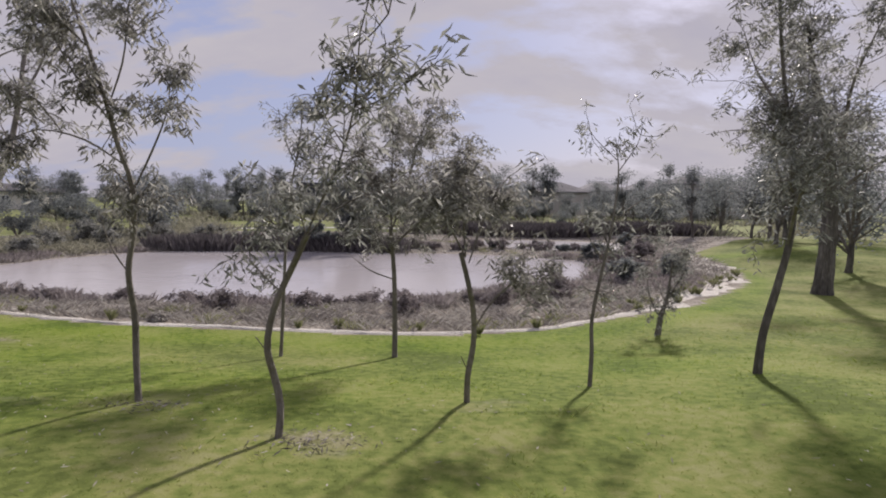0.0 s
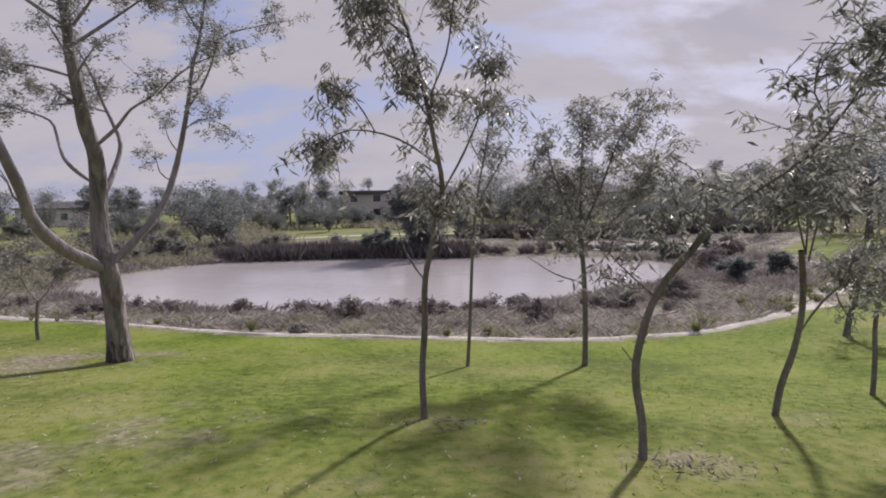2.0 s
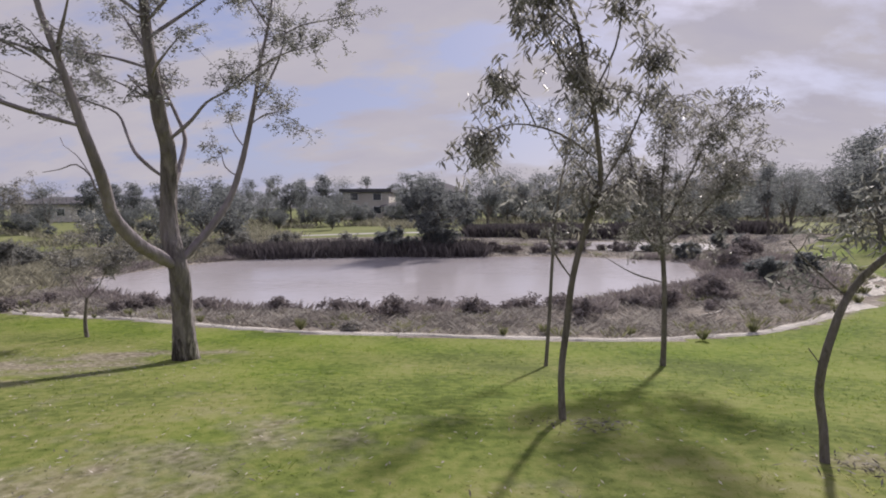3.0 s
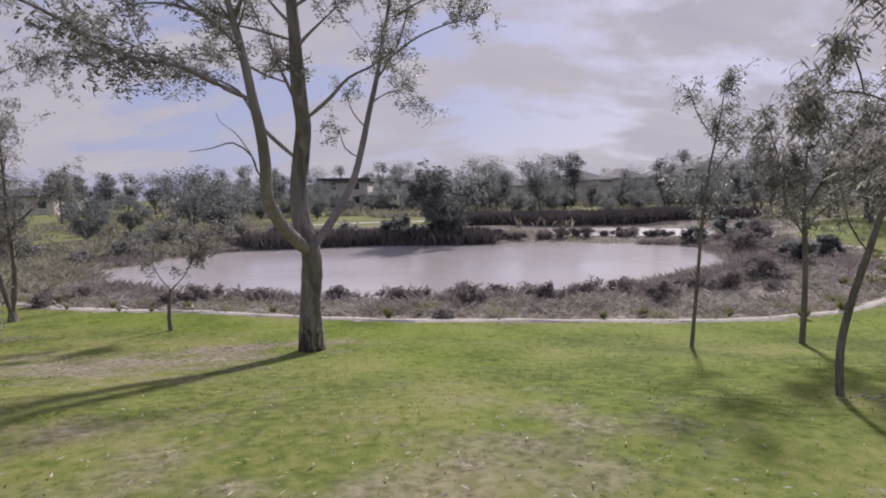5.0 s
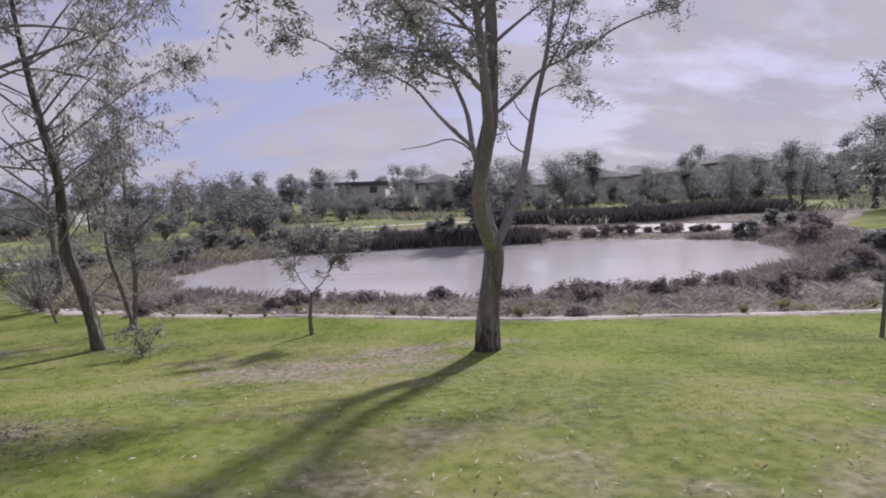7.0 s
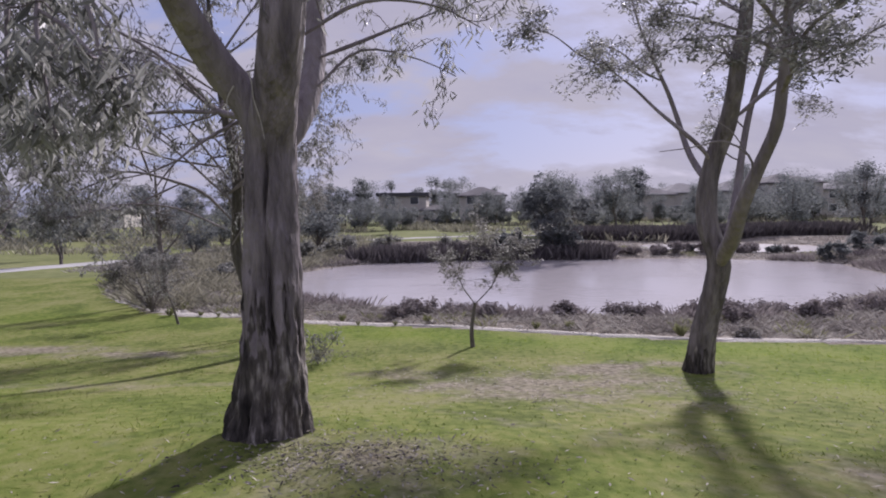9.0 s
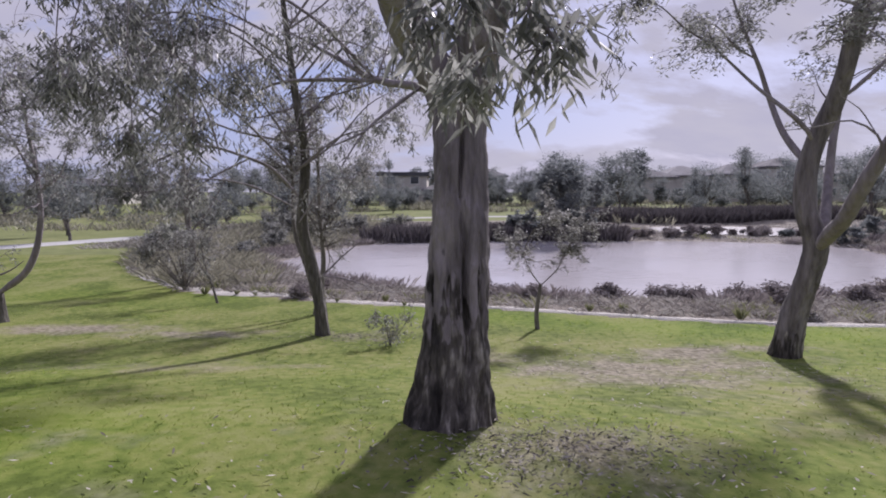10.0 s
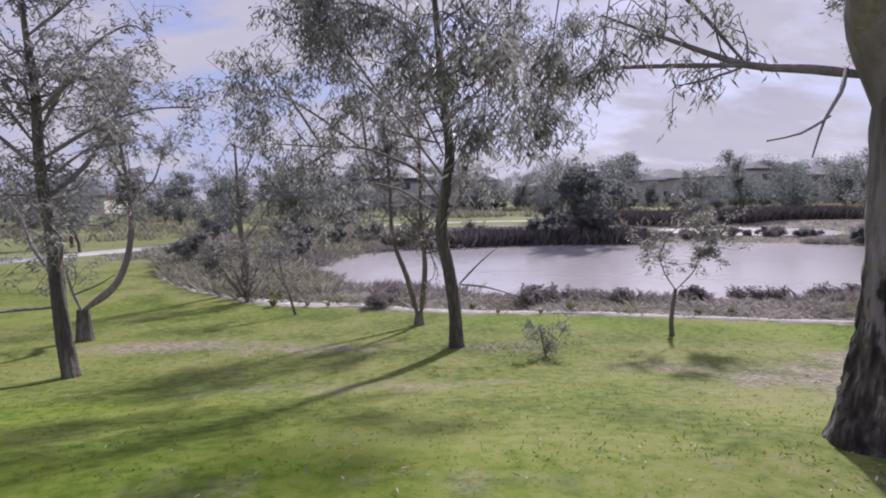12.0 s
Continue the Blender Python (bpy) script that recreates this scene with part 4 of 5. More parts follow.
limbs.append([(-0.18, 2.73), (0.39, 3.13), (0.95, 3.39), (1.43, 3.46)])
tree('gum_tree', (-19.41, 8.52), limbs, 0.092, 'dark-trunked gum tree with a dense grey-green crown', bark=ROUGH_BARK, limb_bark=BARK, seed=15, bare=(2,), leafy=12, spread=0.85, per_metre=7.5, depth=1.2, start=0.2, plates=0.006, sides=40, leaf_w=0.024)

# gum_tree: low forked gum tree with one curved rising stem
limbs = [[(-0.0, 0.01), (0.01, 0.59)]]
limbs.append([(-0.01, 0.54), (-0.18, 0.95), (-0.29, 1.35), (-0.55, 1.75)])
limbs.append([(0.04, 0.59), (0.61, 1.03), (0.9, 1.73), (0.94, 2.61), (0.8, 3.76), (0.72, 4.7)])
limbs.append([(0.93, 2.51), (1.35, 2.79), (1.61, 3.47)])
limbs.append([(0.89, 2.7), (0.72, 3.28), (0.48, 3.95)])
limbs.append([(-0.14, 0.85), (0.36, 1.04), (0.72, 1.23)])
tree('gum_tree', (-20.98, 11.26), limbs, 0.13, 'low forked gum tree with one curved rising stem', bark=ROUGH_BARK, limb_bark=BARK, seed=16, bare=(5,), leafy=22, spread=0.8, per_metre=8.0)

# gum_tree: small curved gum tree with a thin airy crown
limbs = [[(0.02, -0.27), (0.44, 0.6), (0.34, 1.9), (0.32, 3.18), (0.29, 4.29)]]
limbs.append([(0.36, 1.41), (0.91, 2.22), (1.27, 3.17)])
limbs.append([(0.32, 1.9), (-0.17, 2.87), (-0.61, 3.67)])
limbs.append([(0.31, 3.03), (0.83, 3.97), (1.02, 4.6)])
tree('gum_tree', (-20.61, 17.3), limbs, 0.1, 'small curved gum tree with a thin airy crown', seed=17, leafy=11, spread=0.85, per_metre=5.5, start=0.15)

# sapling: thin leaning sapling with few leaves
limbs = [[(-0.0, -0.06), (-0.14, 0.48), (-0.3, 1.0), (-0.37, 1.63)]]
limbs.append([(-0.17, 0.55), (-0.52, 1.13), (-0.62, 1.63)])
tree('sapling', (-17.88, 13.78), limbs, 0.03, 'thin leaning sapling with few leaves', seed=18, leafy=9, spread=0.5, per_metre=8.0, depth=0.3)

# sapling: leafy knee-high shoot beside the leaning gum
limbs = [[(-0.03, -0.12), (-0.08, 0.08), (-0.13, 0.29), (-0.17, 0.5)]]
limbs.append([(-0.06, 0.08), (0.11, 0.29), (0.2, 0.45)])
limbs.append([(-0.11, 0.25), (-0.25, 0.42), (-0.29, 0.54)])
tree('sapling', (-13.2, 9.05), limbs, 0.014, 'leafy knee-high shoot beside the leaning gum', seed=31, leafy=8, spread=0.25, per_metre=14.0, depth=0.2, start=0.2, leaf_len=0.06)

# sapling: small forked sapling with a flat pale-leaved crown
limbs = [[(-0.0, -0.08), (-0.03, 0.31), (0.03, 0.8)]]
limbs.append([(0.03, 0.78), (-0.17, 1.06), (-0.27, 1.29), (-0.51, 1.48)])
limbs.append([(0.03, 0.78), (0.29, 1.05), (0.42, 1.28), (0.53, 1.51)])
limbs.append([(0.33, 1.15), (0.6, 1.6), (0.87, 1.87)])
limbs.append([(-0.27, 1.29), (-0.14, 1.7), (0.22, 1.97)])
tree('sapling', (-10.9, 10.33), limbs, 0.04, 'small forked sapling with a flat pale-leaved crown', seed=19, leafy=26, spread=0.55, per_metre=9.5, depth=0.5, leaf_len=0.07, start=0.5, droop=0.3, leaf=LEAF_B)

# young_gum_tree: young slender gum tree with sparse hanging leaves
limbs = [[(0.0, 0.0, -0.06), (-0.02, 0.01, 0.41), (0.01, -0.04, 0.83), (0.03, -0.15, 1.24), (0.11, -0.19, 1.62), (0.19, -0.33, 1.98), (0.14, -0.43, 2.32), (0.08, -0.47, 2.65), (-0.02, -0.5, 3.05), (-0.15, -0.5, 3.45), (-0.25, -0.5, 3.9)]]
limbs.append([(0.03, -0.15, 1.24), (-0.12, -0.14, 1.46), (-0.22, -0.14, 1.78)])
limbs.append([(0.19, -0.32, 1.95), (0.36, -0.35, 2.25), (0.5, -0.35, 2.59), (0.54, -0.35, 2.9)])
limbs.append([(0.12, -0.45, 2.47), (-0.12, -0.5, 2.82), (-0.28, -0.5, 3.12), (-0.36, -0.5, 3.4)])
limbs.append([(0.17, -0.38, 2.15), (-0.13, -0.42, 2.35), (-0.48, -0.45, 2.42), (-0.76, -0.45, 2.3)])
limbs.append([(0.09, -0.46, 2.6), (0.24, -0.5, 2.94), (0.29, -0.5, 3.27), (0.34, -0.5, 3.65)])
limbs.append([(-0.02, -0.5, 3.05), (-0.3, -0.45, 3.3), (-0.5, -0.4, 3.5)])
limbs.append([(-0.3, -0.43, 2.4), (-0.45, -0.5, 2.65), (-0.62, -0.5, 2.72)])
tree('young_gum_tree', (-2.76, 4.8), limbs, 0.03, 'young slender gum tree with sparse hanging leaves', group='young gum trees on the lawn', seed=20, leafy=14, spread=0.38, per_metre=9.5, depth=0.5, bare=(1,), droop=1.0, leaf=LEAF_B, start=0.4, dense={0: 0.7}, thick={2: 0.012, 3: 0.011, 4: 0.011, 5: 0.01})

# young_gum_tree: thin straight young gum tree with a wispy top
limbs = [[(0.01, -0.05), (0.06, 0.83), (0.1, 1.65), (0.17, 2.46), (0.3, 3.18), (0.38, 3.81)]]
limbs.append([(0.1, 1.73), (-0.12, 2.14), (-0.24, 2.47)])
limbs.append([(0.16, 2.38), (0.45, 2.86), (0.62, 3.18)])
limbs.append([(0.25, 2.94), (0.06, 3.34), (0.02, 3.74)])
tree('young_gum_tree', (-2.44, 8.0), limbs, 0.028, 'thin straight young gum tree with a wispy top', group='young gum trees on the lawn', seed=21, leafy=8, spread=0.45, per_metre=7.0, depth=0.4)

# young_gum_tree: young crooked gum tree leaning over the lawn
limbs = [[(0.0, 0.0, 0.0), (0.01, 0.06, 0.25), (-0.03, 0.06, 0.47), (-0.06, -0.01, 0.7), (-0.03, -0.04, 0.91), (0.03, -0.04, 1.1), (0.12, -0.07, 1.28), (0.21, -0.16, 1.43), (0.29, -0.22, 1.58)]]
limbs.append([(0.05, -0.04, 1.14), (-0.08, -0.02, 1.26), (-0.18, 0.0, 1.36), (-0.3, 0.0, 1.5)])
limbs.append([(-0.06, 0.0, 0.68), (-0.15, 0.0, 0.8)])
limbs.append([(0.28, -0.21, 1.56), (0.4, -0.4, 1.75), (0.58, -0.7, 1.98), (0.72, -0.9, 2.32), (0.78, -1.1, 2.65), (0.86, -1.2, 2.86), (0.87, -1.2, 3.15)])
limbs.append([(0.28, -0.21, 1.56), (0.42, -0.1, 1.72), (0.62, 0.0, 1.84), (0.85, 0.1, 1.92)])
limbs.append([(0.72, -0.9, 2.29), (0.92, -1, 2.36), (1.07, -1.1, 2.46)])
limbs.append([(0.64, -0.78, 2.12), (0.54, -0.8, 2.27), (0.5, -0.9, 2.41)])
limbs.append([(0.77, -1.05, 2.6), (0.92, -1.1, 2.74), (0.95, -1.1, 2.96)])
limbs.append([(0.22, -0.16, 1.45), (0.1, -0.2, 1.6), (-0.02, -0.25, 1.72)])
limbs.append([(0.28, -0.21, 1.56), (0.25, -0.3, 1.75), (0.2, -0.35, 1.92)])
tree('young_gum_tree', (-1.21, 3.88), limbs, 0.029, 'young crooked gum tree leaning over the lawn', group='young gum trees on the lawn', seed=22, leafy=9, spread=0.36, per_metre=9.0, depth=0.4, bare=(2,), thick={3: 0.009, 4: 0.009, 5: 0.006, 6: 0.005, 7: 0.005, 8: 0.007, 9: 0.007}, dense={3: 1.3, 8: 1.5, 9: 1.5})

# young_gum_tree: young upright gum tree with a full rounded crown
limbs = [[(-0.02, 0.02), (-0.02, 0.64), (-0.04, 1.34), (-0.1, 2.02)]]
limbs.append([(-0.07, 1.25), (-0.43, 1.36), (-0.82, 1.6)])
limbs.append([(-0.1, 2.02), (-0.36, 2.53), (-0.53, 3.11), (-0.61, 3.53)])
limbs.append([(-0.1, 1.94), (0.15, 2.62), (0.31, 3.21), (0.48, 3.59)])
limbs.append([(-0.05, 1.77), (0.5, 2.29), (0.83, 2.8), (0.94, 3.31)])
limbs.append([(-0.08, 1.85), (-0.1, 2.62), (-0.07, 3.29), (-0.11, 3.66)])
limbs.append([(-0.06, 1.6), (-0.52, 2.1), (-0.78, 2.52)])
tree('young_gum_tree', (-0.69, 8.15), limbs, 0.042, 'young upright gum tree with a full rounded crown', group='young gum trees on the lawn', seed=23, leafy=24, spread=0.62, per_metre=13.0, clump=2, depth=1.0, bare=(1,), leaf=LEAF_B, start=0.15)

# young_gum_tree: young bent gum tree with a low bushy crown
limbs = [[(0.0, 0.0, -0.04), (0.0, -0.09, 0.31), (0.04, -0.18, 0.63), (0.03, -0.29, 0.95), (-0.03, -0.4, 1.24), (-0.1, -0.48, 1.5)]]
limbs.append([(-0.01, 0.38), (-0.07, 0.55)])
limbs.append([(0.06, 0.83), (0.21, 1.08), (0.47, 1.3), (0.68, 1.35)])
limbs.append([(-0.06, 1.47), (-0.23, 1.79), (-0.39, 2.05)])
limbs.append([(-0.03, 1.42), (0.09, 1.79), (0.24, 2.11)])
limbs.append([(-0.06, 1.47), (-0.1, 1.9), (-0.18, 2.26)])
tree('young_gum_tree', (0.26, 5.02), limbs, 0.029, 'young bent gum tree with a low bushy crown', group='young gum trees on the lawn', seed=24, leafy=17, spread=0.45, per_metre=15.0, clump=3, depth=0.5, bare=(1,), start=0.25, leaf=LEAF_B)

# young_gum_tree: thin young gum tree with a small wispy crown
limbs = [[(-0.01, -0.03), (-0.0, 0.41), (-0.01, 0.79), (0.07, 1.3), (0.15, 1.73), (0.21, 2.34), (0.16, 2.76)]]
limbs.append([(0.12, 1.57), (0.39, 1.79), (0.63, 1.92)])
limbs.append([(0.1, 1.42), (-0.09, 1.66), (-0.23, 1.9)])
limbs.append([(0.21, 2.4), (0.41, 2.7), (0.46, 2.88)])
limbs.append([(0.19, 2.52), (-0.02, 2.75), (-0.08, 2.9)])
limbs.append([(0.17, 1.85), (0.44, 2.1), (0.62, 2.16)])
tree('young_gum_tree', (1.67, 5.82), limbs, 0.024, 'thin young gum tree with a small wispy crown', group='young gum trees on the lawn', seed=25, leafy=6, spread=0.4, per_metre=6.0, depth=0.4)

# sapling: short crooked sapling beside the gravel edge
limbs = [[(0.0, 0.04), (0.06, 0.38), (0.16, 0.74), (0.21, 1.36)]]
limbs.append([(0.04, 0.33), (-0.17, 0.74), (-0.24, 1.25)])
limbs.append([(0.14, 0.69), (0.47, 1.16), (0.55, 1.57)])
tree('sapling', (3.92, 9.58), limbs, 0.05, 'short crooked sapling beside the gravel edge', seed=26, leafy=12, spread=0.45, per_metre=9.0, depth=0.3)

# gum_tree: leaning gum tree with a tall hazy crown over shaded lawn
limbs = [[(-0.03, 0.06), (0.01, 0.48), (0.14, 1.06), (0.24, 1.62), (0.23, 2.3), (0.1, 3.02), (-0.01, 3.73), (-0.1, 4.54)]]
limbs.append([(0.24, 1.69), (0.43, 2.3), (0.56, 2.91), (0.69, 3.62)])
limbs.append([(0.21, 1.5), (0.01, 2.05), (-0.2, 2.42)])
limbs.append([(0.22, 2.12), (0.53, 2.55), (0.99, 2.92)])
limbs.append([(0.11, 2.9), (-0.14, 3.37), (-0.23, 3.84)])
tree('gum_tree', (3.65, 6.0), limbs, 0.045, 'leaning gum tree with a tall hazy crown over shaded lawn', bark=ROUGH_BARK, limb_bark=THIN_BARK, seed=27, leafy=19, spread=0.75, per_metre=11.0, clump=2, depth=1.2, start=0.25)

# gum_tree: tall straight-trunked gum tree on the shaded slope
limbs = [[(-0.02, -0.03), (0.03, 1.58), (0.02, 2.78), (-0.06, 3.8), (-0.33, 5.13), (-0.8, 6.78), (-1.06, 8.07)]]
limbs.append([(-0.05, 3.63), (0.53, 4.98), (0.74, 6.48)])
limbs.append([(-0.03, 2.95), (0.45, 3.81), (1.23, 4.66)])
limbs.append([(-0.07, 3.29), (-0.95, 4.29), (-1.68, 4.94)])
limbs.append([(0.24, 4.31), (-0.07, 6.13), (-0.04, 7.77)])
tree('gum_tree', (11.73, 16.35), limbs, 0.24, 'tall straight-trunked gum tree on the shaded slope', bark=ROUGH_BARK, limb_bark=THIN_BARK, seed=28, leafy=14, spread=1.5, per_metre=6.0, depth=2.4, leaf_len=0.14, leaf_w=0.045, start=0.25)


def bark_strips(owner, lines):
    """Loose ribbons of peeled bark hanging at the fork."""
    for pts in lines:
        line = smooth_line(pts, 0.05)
        s = np.linspace(0, 1, len(line))
        part("bark_strip", quick_mesh("bark_strip", *tube(line, 0.006 * (1 - 0.7 * s), 5, 0.3, len(pts)), PALE_BARK), owner, "pale peeling bark ribbon")


big_gum = next(o for o in scene.objects if o.get("label", "").startswith("thick gum trunk"))
bark_strips(big_gum, [[(0.06, -0.19, 2.36), (0.08, -0.2, 2.3), (0.09, -0.205, 2.2), (0.12, -0.195, 2.09), (0.14, -0.185, 1.97)], [(-0.06, -0.12, 2.3), (-0.1, -0.13, 2.22), (-0.09, -0.15, 2.12)]])



# ---- planting round the pond ----
def blades(name, pts, height, width, lean, mat, label, rng, per=1, spread=0.0, category="grass", thing_kind="stuff"):
    """Upright blades, per to a root, each a bent strip of two faces."""
    p = np.repeat(np.asarray(pts, dtype=float), per, axis=0)
    n = len(p)
    hs = np.repeat(rng.uniform(0.55, 1.2, len(pts)), per) if per > 1 else rng.uniform(0.5, 1.2, n)
    off = rng.normal(size=(n, 2)) * spread
    x, y = p[:, 0] + off[:, 0], p[:, 1] + off[:, 1]
    z = ground_z(x, y) - 0.01
    a = rng.uniform(0, 2 * np.pi, n)
    h = height * hs * rng.uniform(0.6, 1.1, n)
    ox, oy = off[:, 0] * 0.6, off[:, 1] * 0.6
    tx, ty = ox + lean * h * np.cos(a), oy + lean * h * np.sin(a)
    b = rng.uniform(0, 2 * np.pi, n)
    wx, wy = np.cos(b) * width / 2, np.sin(b) * width / 2
    v = np.stack([np.stack([x - wx, y - wy, z], 1), np.stack([x + wx, y + wy, z], 1),
                  np.stack([x + wx * 0.7 + tx * 0.4, y + wy * 0.7 + ty * 0.4, z + h * 0.62], 1), np.stack([x + tx, y + ty, z + h], 1)], 1).reshape(-1, 3)
    me = quick_mesh(name, v, np.arange(4 * n).reshape(-1, 4), mat, smooth=False)
    if mat is BLADE:
        mark_fresh(me, v)
    return tagged(new(name, me), label, category, kind=thing_kind)


def scatter(rng, n, x0, x1, y0, y1, keep):
    x, y = rng.uniform(x0, x1, n), rng.uniform(y0, y1, n)
    k = keep(x, y)
    return np.stack([x[k], y[k]], 1)


rng = np.random.default_rng(5)


def dry_bank(x, y):
    x, y = np.asarray(x), np.asarray(y)
    gap = 0.4 + 1.3 * ease(3, 9, x)
    return (y > edge_y(x) + gap) & (inside_depth(POND, x, y) < 0.05) & (inside_depth(BACK_POND, x, y) < 0.0) & ((x < 14) | ((y > 31) & (y > 31 + 0.9 * (x - 14)))) & (x > -30)


def patchy(x, y, s, cut, seed):
    return wobble(x, y, s, seed) > cut


bank = scatter(rng, 19000, -30, 22, 9.5, 46, dry_bank)
near = bank[bank[:, 1] < 19]
blades("dry_sedge", near, 0.17, 0.009, 1.1, STRAW, "low dry grey-brown sedge on the pond bank", rng, per=20, spread=0.12)
far_b = bank[bank[:, 1] >= 19]
back = (far_b[:, 1] > 31) & (far_b[:, 0] > -4)
blades("dry_sedge", far_b[back], 0.09, 0.05, 0.8, STRAW, "flattened dry sedge on the spit between the pools", rng, per=7, spread=0.2)
far_b = far_b[~back]
blades("dry_sedge", far_b, 0.2, 0.05, 0.7, STRAW, "dry grey-brown sedge on the far pond bank", rng, per=9, spread=0.2)
green = scatter(rng, 2200, -30, 14, 9.5, 44, lambda x, y: dry_bank(x, y) & (patchy(x, y, 0.9, 0.25, 2.0) | (y < edge_y(x) + 1.3)))
blades("green_sedge", green, 0.2, 0.007, 0.4, SEDGE, "yellow-green sedge tufts among dry planting", rng, per=26, spread=0.1)
dark = scatter(rng, 9000, -22, 13, 12, 36, lambda x, y: dry_bank(x, y) & (y < 31) & (inside_depth(POND, x, y) > -1.5 - 0.6 * (x > -2) - 2.2 * (x > 2)) & patchy(x, y, 1.1, 0.15, 4.0))
blades("rush_fringe", dark, 0.34, 0.007, 0.3, REED, "dark brown rushes fringing the water", rng, per=30, spread=0.13)
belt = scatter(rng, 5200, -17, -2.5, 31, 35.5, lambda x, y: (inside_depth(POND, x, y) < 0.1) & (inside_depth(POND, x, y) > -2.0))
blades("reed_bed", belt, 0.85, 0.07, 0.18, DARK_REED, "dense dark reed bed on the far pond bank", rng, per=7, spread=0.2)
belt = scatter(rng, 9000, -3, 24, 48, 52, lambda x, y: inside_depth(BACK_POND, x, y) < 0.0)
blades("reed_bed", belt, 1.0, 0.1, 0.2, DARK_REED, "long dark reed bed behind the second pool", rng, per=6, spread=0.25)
scrub = scatter(rng, 6000, -60, 90, 47, 92, lambda x, y: patchy(x, y, 0.35, 0.2, 1.0) & ((x > -2) | (y > 62)))
blades("rough_scrub", scrub, 0.8, 0.16, 0.4, SCRUB, "rough grey-olive scrub in bands beyond the pond", rng, per=7, spread=0.5)
scrub = scatter(rng, 3500, -60, -19, 20, 60, lambda x, y: patchy(x, y, 0.45, 0.1, 3.0) & (y > 0.9 * (x + 52) + 2) & ((x > -27) | (y > 38)))
blades("rough_scrub", scrub, 0.6, 0.09, 0.45, SCRUB, "rough grey-olive scrub beside the footpath", rng, per=8, spread=0.35)

left_scrub = scatter(rng, 5000, -34, -17.5, 16, 46, lambda x, y: (y > edge_y(x) + 0.5) & (inside_depth(POND, x, y) < -0.5) & (x > -27.5 + 0.2 * (y - 30)) & patchy(x, y, 0.8, -0.2, 6.0))
blades("rough_scrub", left_scrub, 0.38, 0.03, 0.7, SCRUB, "mottled grey-green scrub on the pond bank", rng, per=16, spread=0.22)

# mown turf
def turf(x, y):
    return (y < edge_y(x) - 0.03) & (rng.uniform(0, 1, len(x)) > bareness(x, y) * 1.7)


for y0, y1, dens, h in ((1.6, 4.6, 1500, 0.018), (4.6, 8.0, 620, 0.022), (8.0, 13.5, 230, 0.028)):
    x0, x1 = (-19.0 - (y1 - 2) * 0.5), min(10.0, 2.0 + y1 * 0.8)
    g = scatter(rng, int(dens * (x1 - x0) * (y1 - y0)), x0, x1, y0, y1, turf)
    blades("turf", g, h, 0.008 + 0.0014 * y0, 1.6, BLADE, "short green mown turf with yellowing blades", rng)
tufts = scatter(rng, 500, -22, 8, 1.6, 12, lambda x, y: turf(x, y) & patchy(x, y, 1.7, 0.1, 7.0))
blades("turf", tufts, 0.042, 0.009, 0.9, BLADE, "longer grass tufts standing in the mown turf", rng, per=16, spread=0.06)


def grass_tuft(seed):
    """A planted tussock on the gravel strip."""
    r = np.random.default_rng(seed)
    n = 90
    a, s = r.uniform(0, 2 * np.pi, n), r.uniform(0, 1, n)
    x, y = 0.05 * np.cos(a) * s, 0.05 * np.sin(a) * s
    h = 0.24 * r.uniform(0.6, 1.2, n)
    tx, ty = np.cos(a) * s * 0.14, np.sin(a) * s * 0.14
    b = r.uniform(0, np.pi, n)
    wx, wy = 0.0035 * np.cos(b), 0.0035 * np.sin(b)
    z = np.zeros(n)
    v = np.stack([np.stack([x - wx, y - wy, z], 1), np.stack([x + wx, y + wy, z], 1), np.stack([x + wx + tx * 0.4, y + wy + ty * 0.4, h * 0.65], 1), np.stack([x + tx, y + ty, h], 1)], 1).reshape(-1, 3)
    return quick_mesh("grass_tuft", v, np.arange(4 * n).reshape(-1, 4), SEDGE, smooth=False)


tuft_meshes = [grass_tuft(s) for s in range(4)]
along = EDGE[(EDGE[:, 0] > -20) & (EDGE[:, 0] < 12.5)]
for i in range(0, len(along), 2):
    if along[i][0] < 4 and rng.uniform() < 0.45:
        continue
    for k in range(2 if along[i][0] > 4 else 1):
        x, y = along[i] + rng.normal(size=2) * 0.2 + np.array([0, 0.36 + (0.5 * k + 0.5 if along[i][0] > 4 else 0)])
        ob = new("grass_tuft", tuft_meshes[rng.integers(4)])
        s = rng.uniform(0.35, 0.95)
        ob.matrix_world = pose(x, y, gz(x, y) + 0.015, 0, 0, rng.uniform(0, 360)) @ Matrix.Diagonal((s, s, s, 1))
        tagged(ob, "small olive grass tussock planted along the gravel strip", "grass tuft", "tussocks along the gravel")


# ---- shrubs ----
def shrub(xy, h, w, seed, label, leaf=None, leaf_len=0.12, n=9, per=9.0, leafy=12):
    r = np.random.default_rng(seed)
    limbs = [[(0, 0), (0.02, h * 0.3)]]
    for i in range(n):
        a = r.uniform(0, 2 * np.pi)
        k = r.uniform(0.25, 1.0)
        ex, ey, ez = math.cos(a) * w / 2 * k, math.sin(a) * w / 2 * k, h * (1 - 0.45 * k * k) * r.uniform(0.75, 1.0)
        limbs.append([(0, 0, 0.05), (ex * 0.4, ey * 0.4, ez * 0.45), (ex, ey, ez)])
    return tree("shrub", xy, limbs, 0.05, label, seed=seed, leafy=leafy, spread=w * 0.22, per_metre=per / max(1, h * 0.7), leaf=leaf or HAZY_FAR_LEAF, leaf_len=leaf_len, leaf_w=leaf_len * 0.4, droop=0.3, start=0.2,
                category="shrub", sides=6, flare=1.1)


